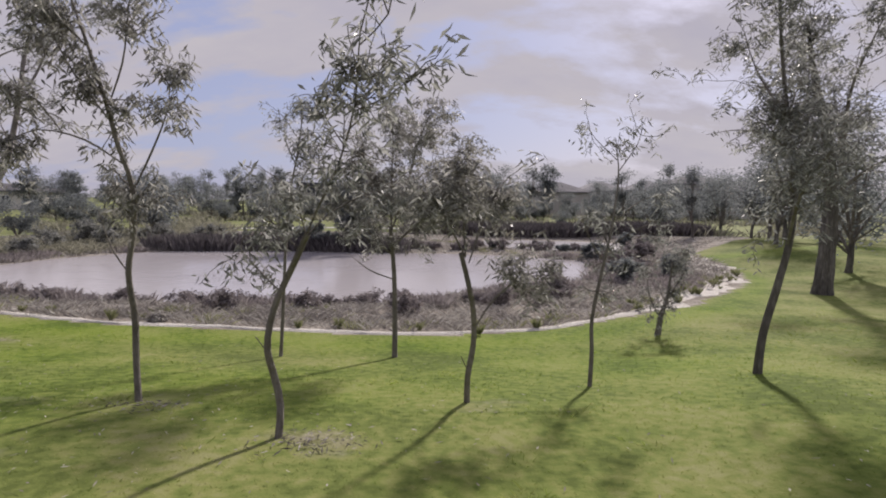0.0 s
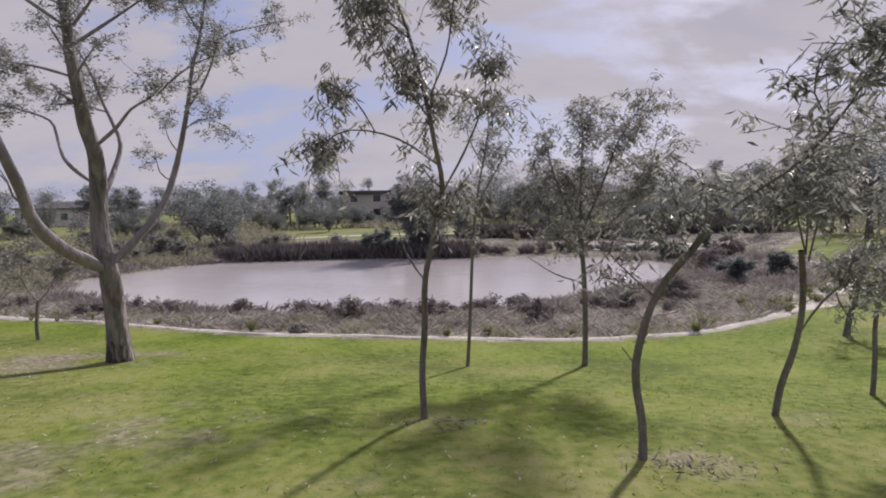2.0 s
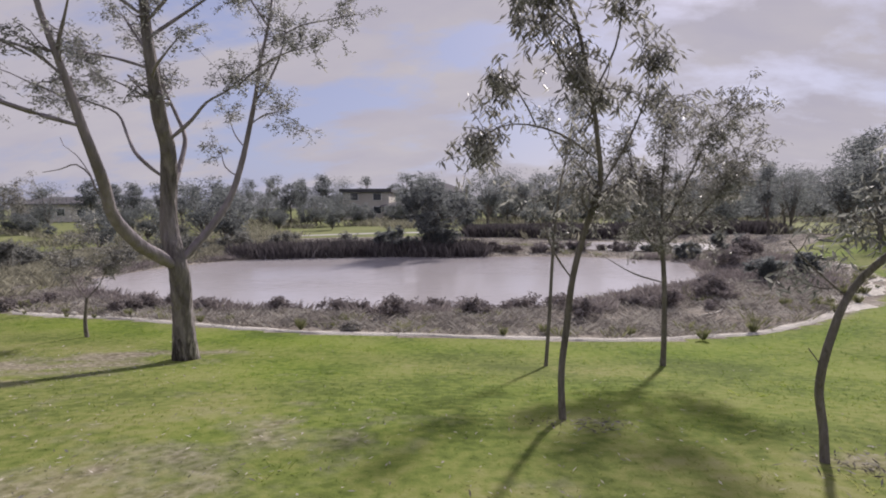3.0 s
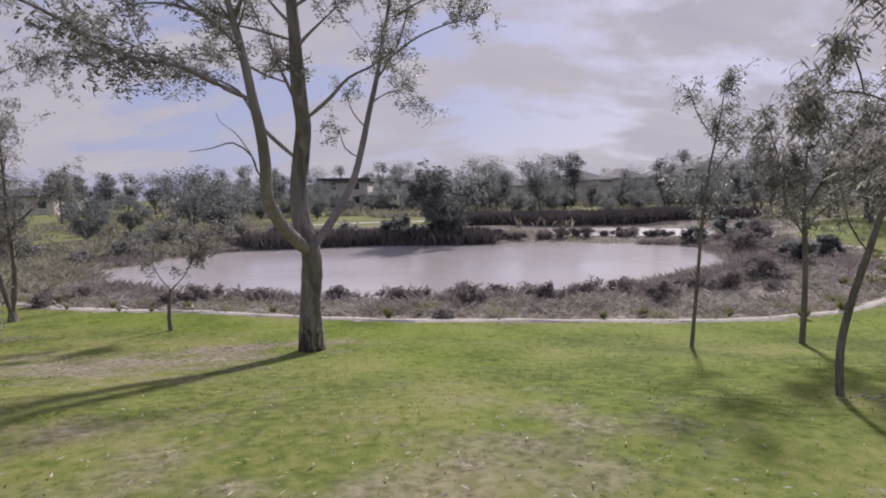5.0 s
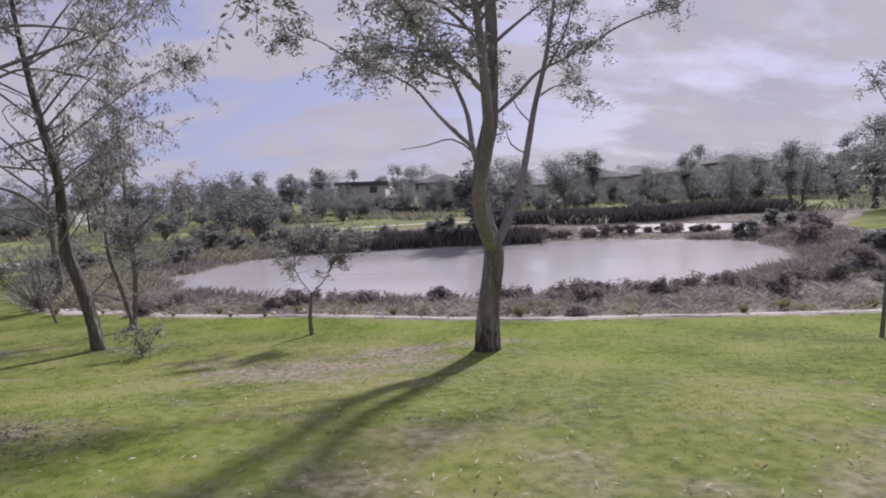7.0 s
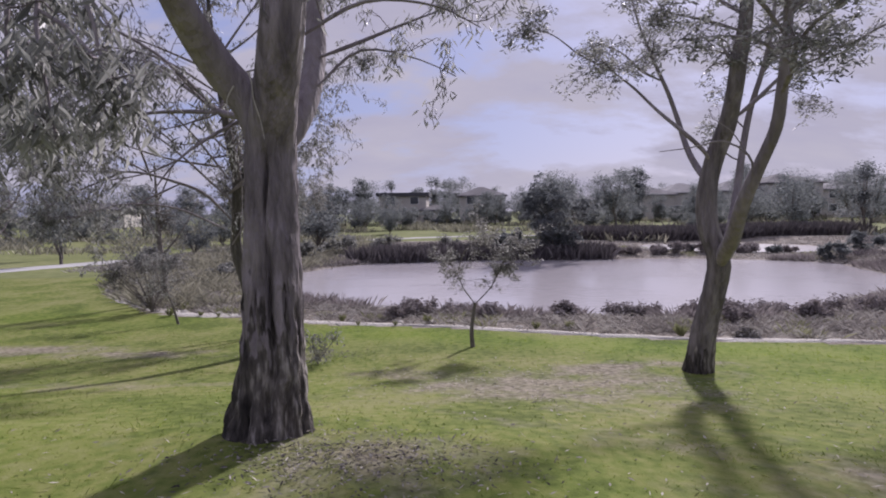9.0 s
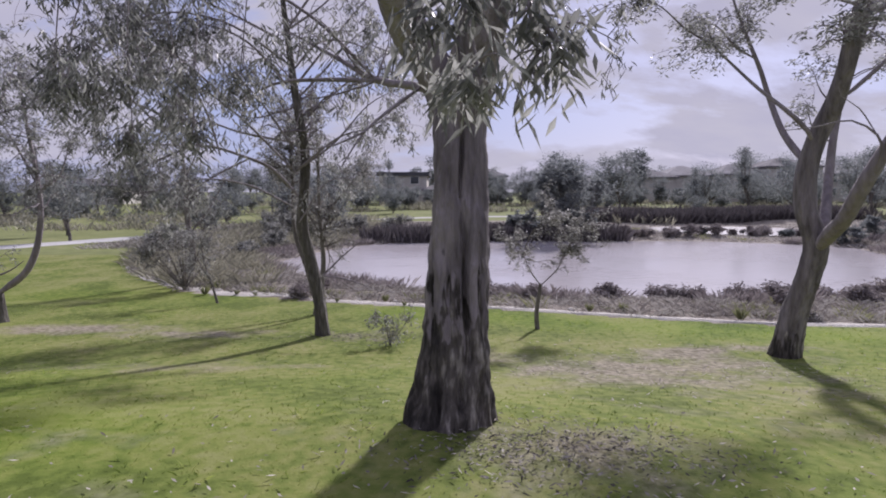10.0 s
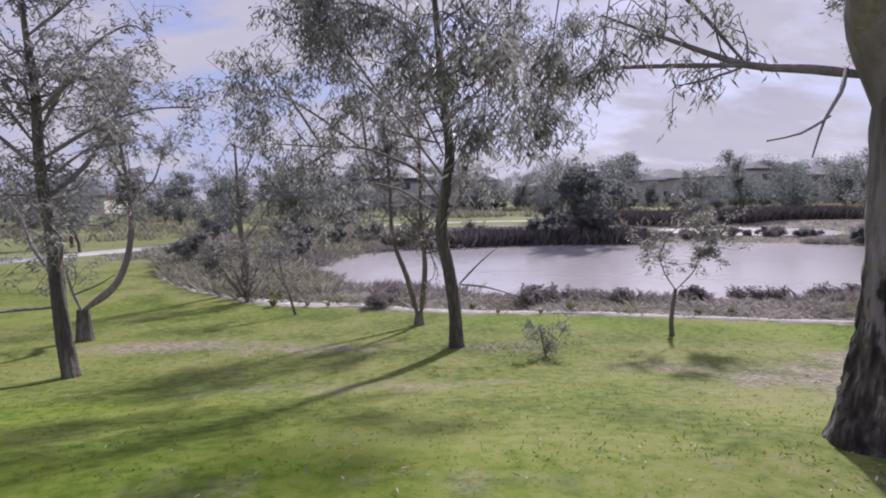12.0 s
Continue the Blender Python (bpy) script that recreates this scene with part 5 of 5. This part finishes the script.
shrub((-5.4, 33.4), 4.7, 5.0, 40, "large dark rounded shrub at the far water edge", n=26, leaf_len=0.17, leafy=24)
shrub((-8.0, 33.6), 1.7, 2.4, 41, "dark shrub beside the reed bed", leaf_len=0.2)
for i, (x, y, h, w) in enumerate([(8.3, 29.6, 1.0, 1.6), (8.0, 24.4, 1.1, 1.6), (8.6, 20.2, 1.0, 1.2), (9.6, 26.5, 1.3, 1.8), (6.3, 18.2, 0.9, 1.3), (1.2, 34.4, 0.55, 1.0), (3.4, 35.2, 0.5, 0.9), (6.0, 34.2, 0.55, 0.9), (7.6, 33.6, 0.6, 1.0), (-1.6, 34.6, 0.5, 1.2), (11.0, 31.2, 1.4, 1.9)]):
    shrub((x, y), h, w, 50 + i, "low dark shrub in the dry planting by the water", leaf=REED if i % 2 else HAZY_FAR_LEAF, leaf_len=0.13)
for i, (x, y, h, w) in enumerate([(-3.4, 13.0, 0.5, 0.9), (-5.3, 12.7, 0.55, 1.0), (-0.9, 12.6, 0.6, 0.9), (1.6, 14.2, 0.6, 1.1), (3.2, 15.6, 0.7, 1.2), (-8.6, 14.3, 0.5, 0.8), (-5.9, 11.1, 0.3, 0.45), (-12.4, 14.6, 0.5, 1.0)]):
    shrub((x, y), h, w, 70 + i, "low brown clump in the planting above the water", leaf=STRAW if i == 6 else REED, leaf_len=0.1, n=8, per=8)
for i in range(26):
    x = rng.uniform(-16.5, 5.0)
    y = 15.6 + rng.uniform(-1.6, 0.2)
    for _ in range(80):
        if inside_depth(POND, np.array([x]), np.array([y]))[0] < -0.35:
            break
        y -= 0.1
    shrub((x, y), rng.uniform(0.2, 0.55), rng.uniform(0.6, 1.5), 120 + i, "low dark purplish heath clump at the water edge", leaf=REED, leaf_len=0.09, n=7, per=8)
for i in range(12):
    x, y = -1.5 + i * 0.95 + rng.uniform(-0.5, 0.5), 34.6 + rng.uniform(-0.9, 0.7)
    if inside_depth(POND, np.array([x]), np.array([y]))[0] < -0.3 and inside_depth(BACK_POND, np.array([x]), np.array([y]))[0] < -0.3:
        shrub((x, y), rng.uniform(0.45, 0.8), rng.uniform(0.8, 1.5), 160 + i, "rounded brown hummock on the spit between the pools", leaf=REED, leaf_len=0.12, n=8, per=9)
shrub((-19.6, 15.6), 2.0, 2.4, 80, "drooping bronze shrub at the end of the gravel strip", leaf=LEAF_B, leaf_len=0.08, n=11, leafy=8, per=8)
shrub((-24.2, 23.8), 1.3, 2.0, 81, "rounded grey-green shrub beside the footpath", leaf=LEAF, leaf_len=0.12)
for i, (x, y, h, w) in enumerate([(-20.6, 26.5, 0.9, 1.6), (-21.8, 29.5, 1.2, 2.0), (-19.8, 31.5, 1.1, 1.8), (-22.5, 33.5, 1.5, 2.4), (-18.5, 34.8, 1.3, 2.2), (-21.0, 23.5, 0.7, 1.3), (-24.0, 37.5, 1.6, 2.6), (-16.0, 36.5, 1.2, 2.4), (-12.0, 38.0, 1.0, 2.2)]):
    shrub((x, y), h, w, 90 + i, "rounded grey-green shrub on the bank scrub", leaf=LEAF, leaf_len=0.13, n=9, leafy=8)
shrub((-25.5, 26.0), 1.0, 2.2, 82, "low olive shrub beside the footpath", leaf=LEAF, leaf_len=0.12)


# ---- fallen branches, stones and litter ----
def fallen_branch(x, y, length, turn, seed):
    r = np.random.default_rng(seed)
    s = np.linspace(0, 1, 9)
    p = np.stack([length * (s - 0.5), 0.12 * length * np.sin(s * 4 + seed), np.zeros(9)], 1)
    a = radians(turn)
    p[:, :2] = p[:, :2] @ np.array([[math.cos(a), math.sin(a)], [-math.sin(a), math.cos(a)]])
    p[:, 2] = ground_z(p[:, 0] + x, p[:, 1] + y) - gz(x, y) + 0.015
    root = new("fallen_branch")
    root.location = (x, y, gz(x, y))
    tagged(root, "pale weathered fallen branch lying in the planting", "branch", "fallen branches")
    part("stem", quick_mesh("stem", *tube(p, (0.012 + 0.014 * length) * (1 - 0.7 * s), 8, 0.12, seed), PALE_BARK), root)
    q = np.stack([p[5], p[5] + np.array([0.12, 0.1, 0.06]) * length, p[5] + np.array([0.2, 0.22, 0.05]) * length])
    part("fork", quick_mesh("fork", *tube(q, [0.012, 0.008, 0.003], 5), BARK), root)


for i, (x, y, l, t) in enumerate([(-2.6, 12.3, 1.2, 20), (-1.8, 12.9, 1.0, -25), (-6.6, 12.6, 0.9, 8), (-4.4, 12.2, 0.8, -12), (2.6, 13.6, 1.1, 30), (-9.6, 13.4, 1.3, 4), (-13.0, 14.6, 1.6, -18)]):
    fallen_branch(x, y, l * 1.35, t, i)

for i in range(16):
    x = rng.uniform(-16, 5)
    fallen_branch(x, float(edge_y(x)) + rng.uniform(0.9, 3.0), rng.uniform(0.5, 1.3), rng.uniform(-35, 35), 20 + i)

sticks = scatter(rng, 2600, -24, 9, 10.5, 19, dry_bank)
n = len(sticks)
a = rng.uniform(0, 2 * np.pi, n)
d = np.stack([np.cos(a), np.sin(a), rng.normal(size=n) * 0.25], 1) * rng.uniform(0.08, 0.3, n)[:, None]
base = np.column_stack([sticks, ground_z(sticks[:, 0], sticks[:, 1]) + rng.uniform(0.03, 0.14, n)])
tagged(new("dead_sticks", quick_mesh("dead_sticks", *merged([tube([p - q, p, p + q], [0.006, 0.005, 0.002], 3) for p, q in zip(base, d)]), PALE_BARK)), "pale dead sticks caught in the bank planting", "sticks", kind="stuff")


def stone(x, y, size, seed):
    bm = bmesh.new()
    bmesh.ops.create_icosphere(bm, subdivisions=2, radius=size)
    r = np.random.default_rng(seed)
    for v in bm.verts:
        v.co *= 1 + 0.22 * noise.noise(v.co / size * 1.3 + Vector((seed, 0, 0)))
        v.co.z *= 0.55
    ob = new("stone", bm_mesh("stone", bm, PALE))
    ob.matrix_world = pose(x, y, gz(x, y) + size * 0.2, 0, 0, r.uniform(0, 360))
    tagged(ob, "pale weathered stone on the gravel edge", "stone", "stones on the gravel")


for i, (x, y, s) in enumerate([(-11.8, 13.2, 0.13), (-11.3, 13.3, 0.1), (-12.5, 13.3, 0.09), (-13.7, 13.7, 0.1), (-14.6, 14.0, 0.08), (-16.2, 14.7, 0.12), (-17.5, 15.1, 0.1), (-18.6, 15.4, 0.12), (-9.9, 12.3, 0.08), (7.0, 15.2, 0.09), (8.4, 16.7, 0.12), (9.4, 18.2, 0.1), (10.3, 19.6, 0.13), (11.4, 21.0, 0.1), (6.2, 14.3, 0.08)]):
    stone(x, y, s, i)


def litter(n, cx, cy, rx, ry, label, length=0.06, mat=LITTER):
    x, y = cx + rng.normal(size=n) * rx, cy + rng.normal(size=n) * ry
    k = y < edge_y(x)
    pos = np.stack([x[k], y[k], ground_z(x[k], y[k]) + 0.018], 1)
    m = len(pos)
    a = rng.uniform(0, 2 * np.pi, m)
    d = np.stack([np.cos(a), np.sin(a), rng.normal(size=m) * 0.2], 1)
    s = np.stack([-np.sin(a), np.cos(a), rng.normal(size=m) * 0.3], 1)
    L, w = (length * rng.uniform(0.5, 1.5, m))[:, None], (0.0048 * rng.uniform(0.6, 1.5, m))[:, None]
    v = np.stack([pos - d * L / 2, pos + s * w, pos + d * L / 2, pos - s * w], 1).reshape(-1, 3)
    tagged(new("leaf_litter", quick_mesh("leaf_litter", v, np.arange(4 * m).reshape(-1, 4), mat, smooth=False)), label, "leaf litter", kind="stuff")


litter(1300, -11.75, 4.1, 0.5, 0.22, "grey fallen bark and leaves round the gum trunk", 0.034)
litter(160, -0.95, 3.8, 0.22, 0.14, "grey fallen leaves at the foot of a young gum")
litter(140, -2.6, 4.6, 0.2, 0.12, "grey fallen leaves under a slender gum")
litter(600, -13.75, 9.75, 0.55, 0.25, "fallen leaves under the leaning gum")
litter(900, -10.0, 7.6, 1.5, 0.9, "scattered dry leaves on worn ground", mat=DRY_LEAF)
litter(1800, -8.5, 3.4, 4.5, 1.2, "scattered pale dry leaves on the lawn", 0.045, DRY_LEAF)
litter(450, -3.0, 5.0, 5.0, 2.2, "a few pale dry leaves on the lawn", 0.045, DRY_LEAF)


# ---- trees beyond ----
def far_tree(seed, h, w, stem, label, leaf_len=0.27, leafy=13):
    r = np.random.default_rng(seed)
    limbs = [[(0, 0), (r.normal() * 0.1, h * stem * 0.5), (r.normal() * 0.25, h * stem)]]
    tip = limbs[0][-1]
    for i in range(12):
        a, k = r.uniform(0, 2 * np.pi), r.uniform(0.2, 1.0)
        z0 = h * stem * r.uniform(0.55, 1.0)
        ez = max(z0 + 0.2, h * (1 - 0.66 * k * k) * r.uniform(0.8, 1.0))
        ex, ey = math.cos(a) * w / 2 * k, math.sin(a) * w / 2 * k
        x0 = tip[0] * z0 / (h * stem)
        limbs.append([(x0, 0, z0), (x0 + ex * 0.5, ey * 0.5, z0 + (ez - z0) * 0.5), (x0 + ex, ey, ez)])
    root = tree("background_tree", (0, 0), limbs, 0.02 * h, label, "trees beyond the pond", seed, ROUGH_BARK, THIN_BARK, bare=tuple(range(len(limbs))), sides=7, flare=1.2)
    spots = []
    for limb in limbs[1:]:
        for q, size in ((limb[-1], 1.0), (limb[1], 0.8)):
            n = int(leafy * 11 * size)
            d = r.normal(size=(n, 3))
            d /= np.linalg.norm(d, axis=1)[:, None]
            rad = w * 0.2 * size * r.uniform(0.7, 1.2) * r.uniform(0.25, 1.0, n) ** 0.45 * (1 + 0.25 * r.normal(size=n))
            spots.append(np.array(q) + d * rad[:, None] * np.array([1, 1, 0.75]))
    # the crown's leaf colour already carries the painted haze
    tagged(part("crown", leaf_mesh("crown", np.vstack(spots), r, leaf_len, leaf_len * 0.45, 0.3, HAZY_FAR_LEAF), root), kind="stuff")
    return root


protos = [far_tree(101, 8, 6, 0.3, "grey-green gum tree with a full rounded crown"), far_tree(102, 9, 4.5, 0.3, "tall narrow grey-green gum tree"), far_tree(103, 6, 6, 0.14, "broad low dark tree"),
          far_tree(104, 7, 4, 0.5, "open-crowned gum tree with a clear stem", leafy=13), far_tree(105, 5, 5, 0.06, "dense dark bushy tree", leafy=13), far_tree(106, 9, 8, 0.2, "large spreading grey gum tree")]
used = set()


def plant(k, x, y, s, turn):
    m = pose(x, y, gz(x, y) - 0.03, 0, 0, turn) @ Matrix.Diagonal((s, s, s, 1))
    if k in used:
        copy_thing(protos[k], m)
    else:
        used.add(k)
        protos[k].matrix_world = m


for k, x, y, s in [(0, 6.5, 62, 0.95), (5, 2.5, 78, 0.9), (3, -27, 88, 1.15), (2, -36, 80, 0.95), (0, -42, 72, 0.85), (1, 13.5, 84, 0.95), (3, 17, 86, 1.1), (2, 9.5, 70, 0.8),
                   (4, -21, 39.5, 0.9), (2, -25, 44, 0.95), (4, -31, 46, 0.8), (4, -19, 62, 0.7), (2, -13, 80, 0.85), (4, -7, 84, 0.9), (4, -24, 76, 1.0), (2, -30, 70, 0.8),
                   (1, 22.5, 80, 0.7), (4, 26, 82, 1.1), (2, 30.5, 82, 1.0), (0, 34.5, 84, 0.75), (1, 41, 82, 0.85), (5, 48, 84, 0.75), (2, 45, 76, 0.9),
                   (0, 19.1, 30.7, 0.8), (1, 22.2, 34.8, 0.85), (0, 21, 36.5, 0.7), (5, 24.5, 33, 0.8), (0, 29, 39.5, 0.9), (1, 25, 41, 0.9), (5, 33, 46, 0.9), (0, 38, 50, 1.0), (5, 27, 52, 0.8), (1, 20.5, 44, 0.75), (0, 31, 60, 0.9), (2, 22, 56, 0.9), (2, 27, 64, 1.0),
                   (0, -26.1, 50, 0.68), (2, -20.5, 72, 0.82), (4, -17.8, 73, 0.75), (2, -23.5, 72, 0.75), (0, -1.2, 57, 0.92), (4, -3.4, 54, 0.7), (0, 17.5, 13.0, 0.75), (5, 16, 21, 0.8), (5, -30, 16, 0.6), (0, -27, 9.5, 0.6), (0, -33, 30, 0.55), (4, -28.5, 36, 0.7), (3, -36, 34, 0.6)]:
    plant(k, x, y, s, (x * 37 + y * 53) % 360)
r2 = np.random.default_rng(9)
for i in range(150):
    a = radians(r2.uniform(-64, 64))
    d = r2.uniform(104, 170) if i % 2 else r2.uniform(66, 92)
    if d < 95 and (-0.22 < a < -0.02 or r2.uniform() < 0.25):
        d = r2.uniform(110, 125)
    x, y = -7 + d * math.sin(a), d * math.cos(a)
    plant(int(r2.integers(0, 6)), x, y, r2.uniform(0.55, 1.0) * (0.9 if d < 95 else 1.4) * (0.95 if x > 8 else 0.9), r2.uniform(0, 360))


for i in range(70):
    a = radians(r2.uniform(-60, 60))
    d = r2.uniform(58, 98)
    x, y = -7 + d * math.sin(a), d * math.cos(a)
    if -24 < x < -1 and d < 82:
        continue
    plant(4, x, y, r2.uniform(0.35, 0.7), r2.uniform(0, 360))


for i in range(44):
    x = -4 + i * 1.6 + r2.uniform(-0.8, 0.8)
    plant((4, 2, 0, 4)[i % 4], x, r2.uniform(76, 90), r2.uniform(0.55, 0.95) * (0.95 if x > 12 else 1.0), r2.uniform(0, 360))


for x, y, k in ((-21.5, 88, 0.6), (-19, 87, 0.5), (-16.2, 89, 0.62), (-9.5, 88, 0.5), (-4.5, 86, 0.6), (-23.5, 86, 0.7)):
    plant(4, x, y, k, x * 31 % 360)


# ---- houses and a parked car, far side ----
def house(x, y, w, d, h, rise, label, flat=False, turn=0, storeys=1):
    root = new("house")
    z0 = gz(x, y)
    root.matrix_world = pose(x, y, z0, 0, 0, turn)
    tagged(root, label, "house", "houses beyond the pond")
    bm = bmesh.new()
    box(bm, -w / 2, w / 2, -d / 2, d / 2, -0.3, h)
    part("wall", bm_mesh("wall", bm, WALL_M, 0.03), root)
    bm = bmesh.new()
    o = 0.5
    if flat:
        box(bm, -w / 2 - o, w / 2 + o, -d / 2 - o, d / 2 + o, h + 0.005, h + rise)
    else:
        base = [bm.verts.new((sx * (w / 2 + o), sy * (d / 2 + o), h + 0.004)) for sx, sy in ((-1, -1), (1, -1), (1, 1), (-1, 1))]
        eave = [bm.verts.new((v.co.x, v.co.y, h + 0.2)) for v in base]
        rl = max(0.5, w / 2 - d / 2)
        a, b = bm.verts.new((-rl, 0, h + rise)), bm.verts.new((rl, 0, h + rise))
        bm.faces.new(base[::-1])
        for i in range(4):
            bm.faces.new((base[i], base[(i + 1) % 4], eave[(i + 1) % 4], eave[i]))
        bm.faces.new((eave[0], eave[1], b, a))
        bm.faces.new((eave[1], eave[2], b))
        bm.faces.new((eave[2], eave[3], a, b))
        bm.faces.new((eave[3], eave[0], a))
    part("roof", bm_mesh("roof", bm, DARK_ROOF if flat else ROOF_M), root)
    for s in range(storeys):
        n = max(2, int(w / 3.2))
        for i in range(n):
            cx = -w / 2 + w * (i + 0.5) / n
            zc = 0.9 + s * (h / storeys)
            win = bmesh.new()
            box(win, cx - 0.75, cx + 0.75, -d / 2 - 0.06, -d / 2 + 0.05, zc, zc + 1.3)
            wo = part("window", bm_mesh("window", win, CAR_WHITE, 0.02), root, "white-framed window")
            win = bmesh.new()
            box(win, cx - 0.66, cx + 0.66, -d / 2 - 0.075, -d / 2 - 0.063, zc + 0.08, zc + 1.22)
            part("pane", bm_mesh("pane", win, WINDOW_M), wo)


house(-20.6, 97, 8, 9, 4.6, 0.6, "house with a dark flat roof and pale walls", flat=True, storeys=2)
house(-7.2, 96, 7.5, 9, 4.3, 1.8, "pale two-storey house with a grey hipped roof", storeys=2)
house(-15.0, 95, 5.0, 6, 2.1, 1.0, "low annexe with a pale hipped roof")
house(20.5, 97, 9, 9, 3.9, 2.0, "pale house with a grey roof among gum trees")
house(28.5, 99, 8, 9, 4.2, 2.0, "pale house with a hipped roof among gum trees")
house(35.8, 96, 7, 8, 4.4, 2.0, "pale house with a light roof among gum trees")
house(43.5, 95, 9, 9, 5.6, 1.8, "two-storey house with a grey roof on the rise", storeys=2)
house(9, 104, 10, 9, 3.3, 2.0, "low house with a grey roof behind the tall gums")
house(-73, 92, 14, 8, 2.8, 1.4, "low white building beyond the lawns")
house(55, 98, 10, 9, 4.5, 1.8, "pale two-storey house above the trees", storeys=2)


def car(x, y, turn, paint, label):
    root = new("car")
    root.matrix_world = pose(x, y, gz(x, y), 0, 0, turn)
    tagged(root, label, "car")
    bm = bmesh.new()
    box(bm, -2.2, 2.2, -0.88, 0.88, 0.35, 0.95)
    part("body", bm_mesh("body", bm, paint, 0.12), root)
    bm = bmesh.new()
    ring = [(-1.5, 0.93), (-1.0, 1.5), (0.5, 1.52), (1.2, 0.93)]
    f = [bm.verts.new((a, -0.76, b)) for a, b in ring]
    g = [bm.verts.new((a, 0.76, b)) for a, b in ring]
    bm.faces.new(f)
    bm.faces.new(g[::-1])
    for i in range(4):
        bm.faces.new((f[i], g[i], g[(i + 1) % 4], f[(i + 1) % 4]))
    bmesh.ops.recalc_face_normals(bm, faces=bm.faces[:])
    part("cabin", bm_mesh("cabin", bm, WINDOW_M, 0.05), root, "dark glazed cabin")
    for wx in (-1.4, 1.4):
        for wy in (-0.84, 0.84):
            bm = bmesh.new()
            bmesh.ops.create_cone(bm, segments=16, radius1=0.34, radius2=0.34, depth=0.22, cap_ends=True, matrix=pose(wx, wy, 0.34, 90))
            wh = part("wheel", bm_mesh("wheel", bm, TYRE_M, 0.03), root)
            bm = bmesh.new()
            bmesh.ops.create_cone(bm, segments=12, radius1=0.2, radius2=0.16, depth=0.02, cap_ends=True, matrix=pose(wx, wy + math.copysign(0.118, wy), 0.34, 90))
            part("rim", bm_mesh("rim", bm, CONCRETE), wh)


car(-13.2, 84, 4, CAR_DARK, "dark car parked beside the far lawn")
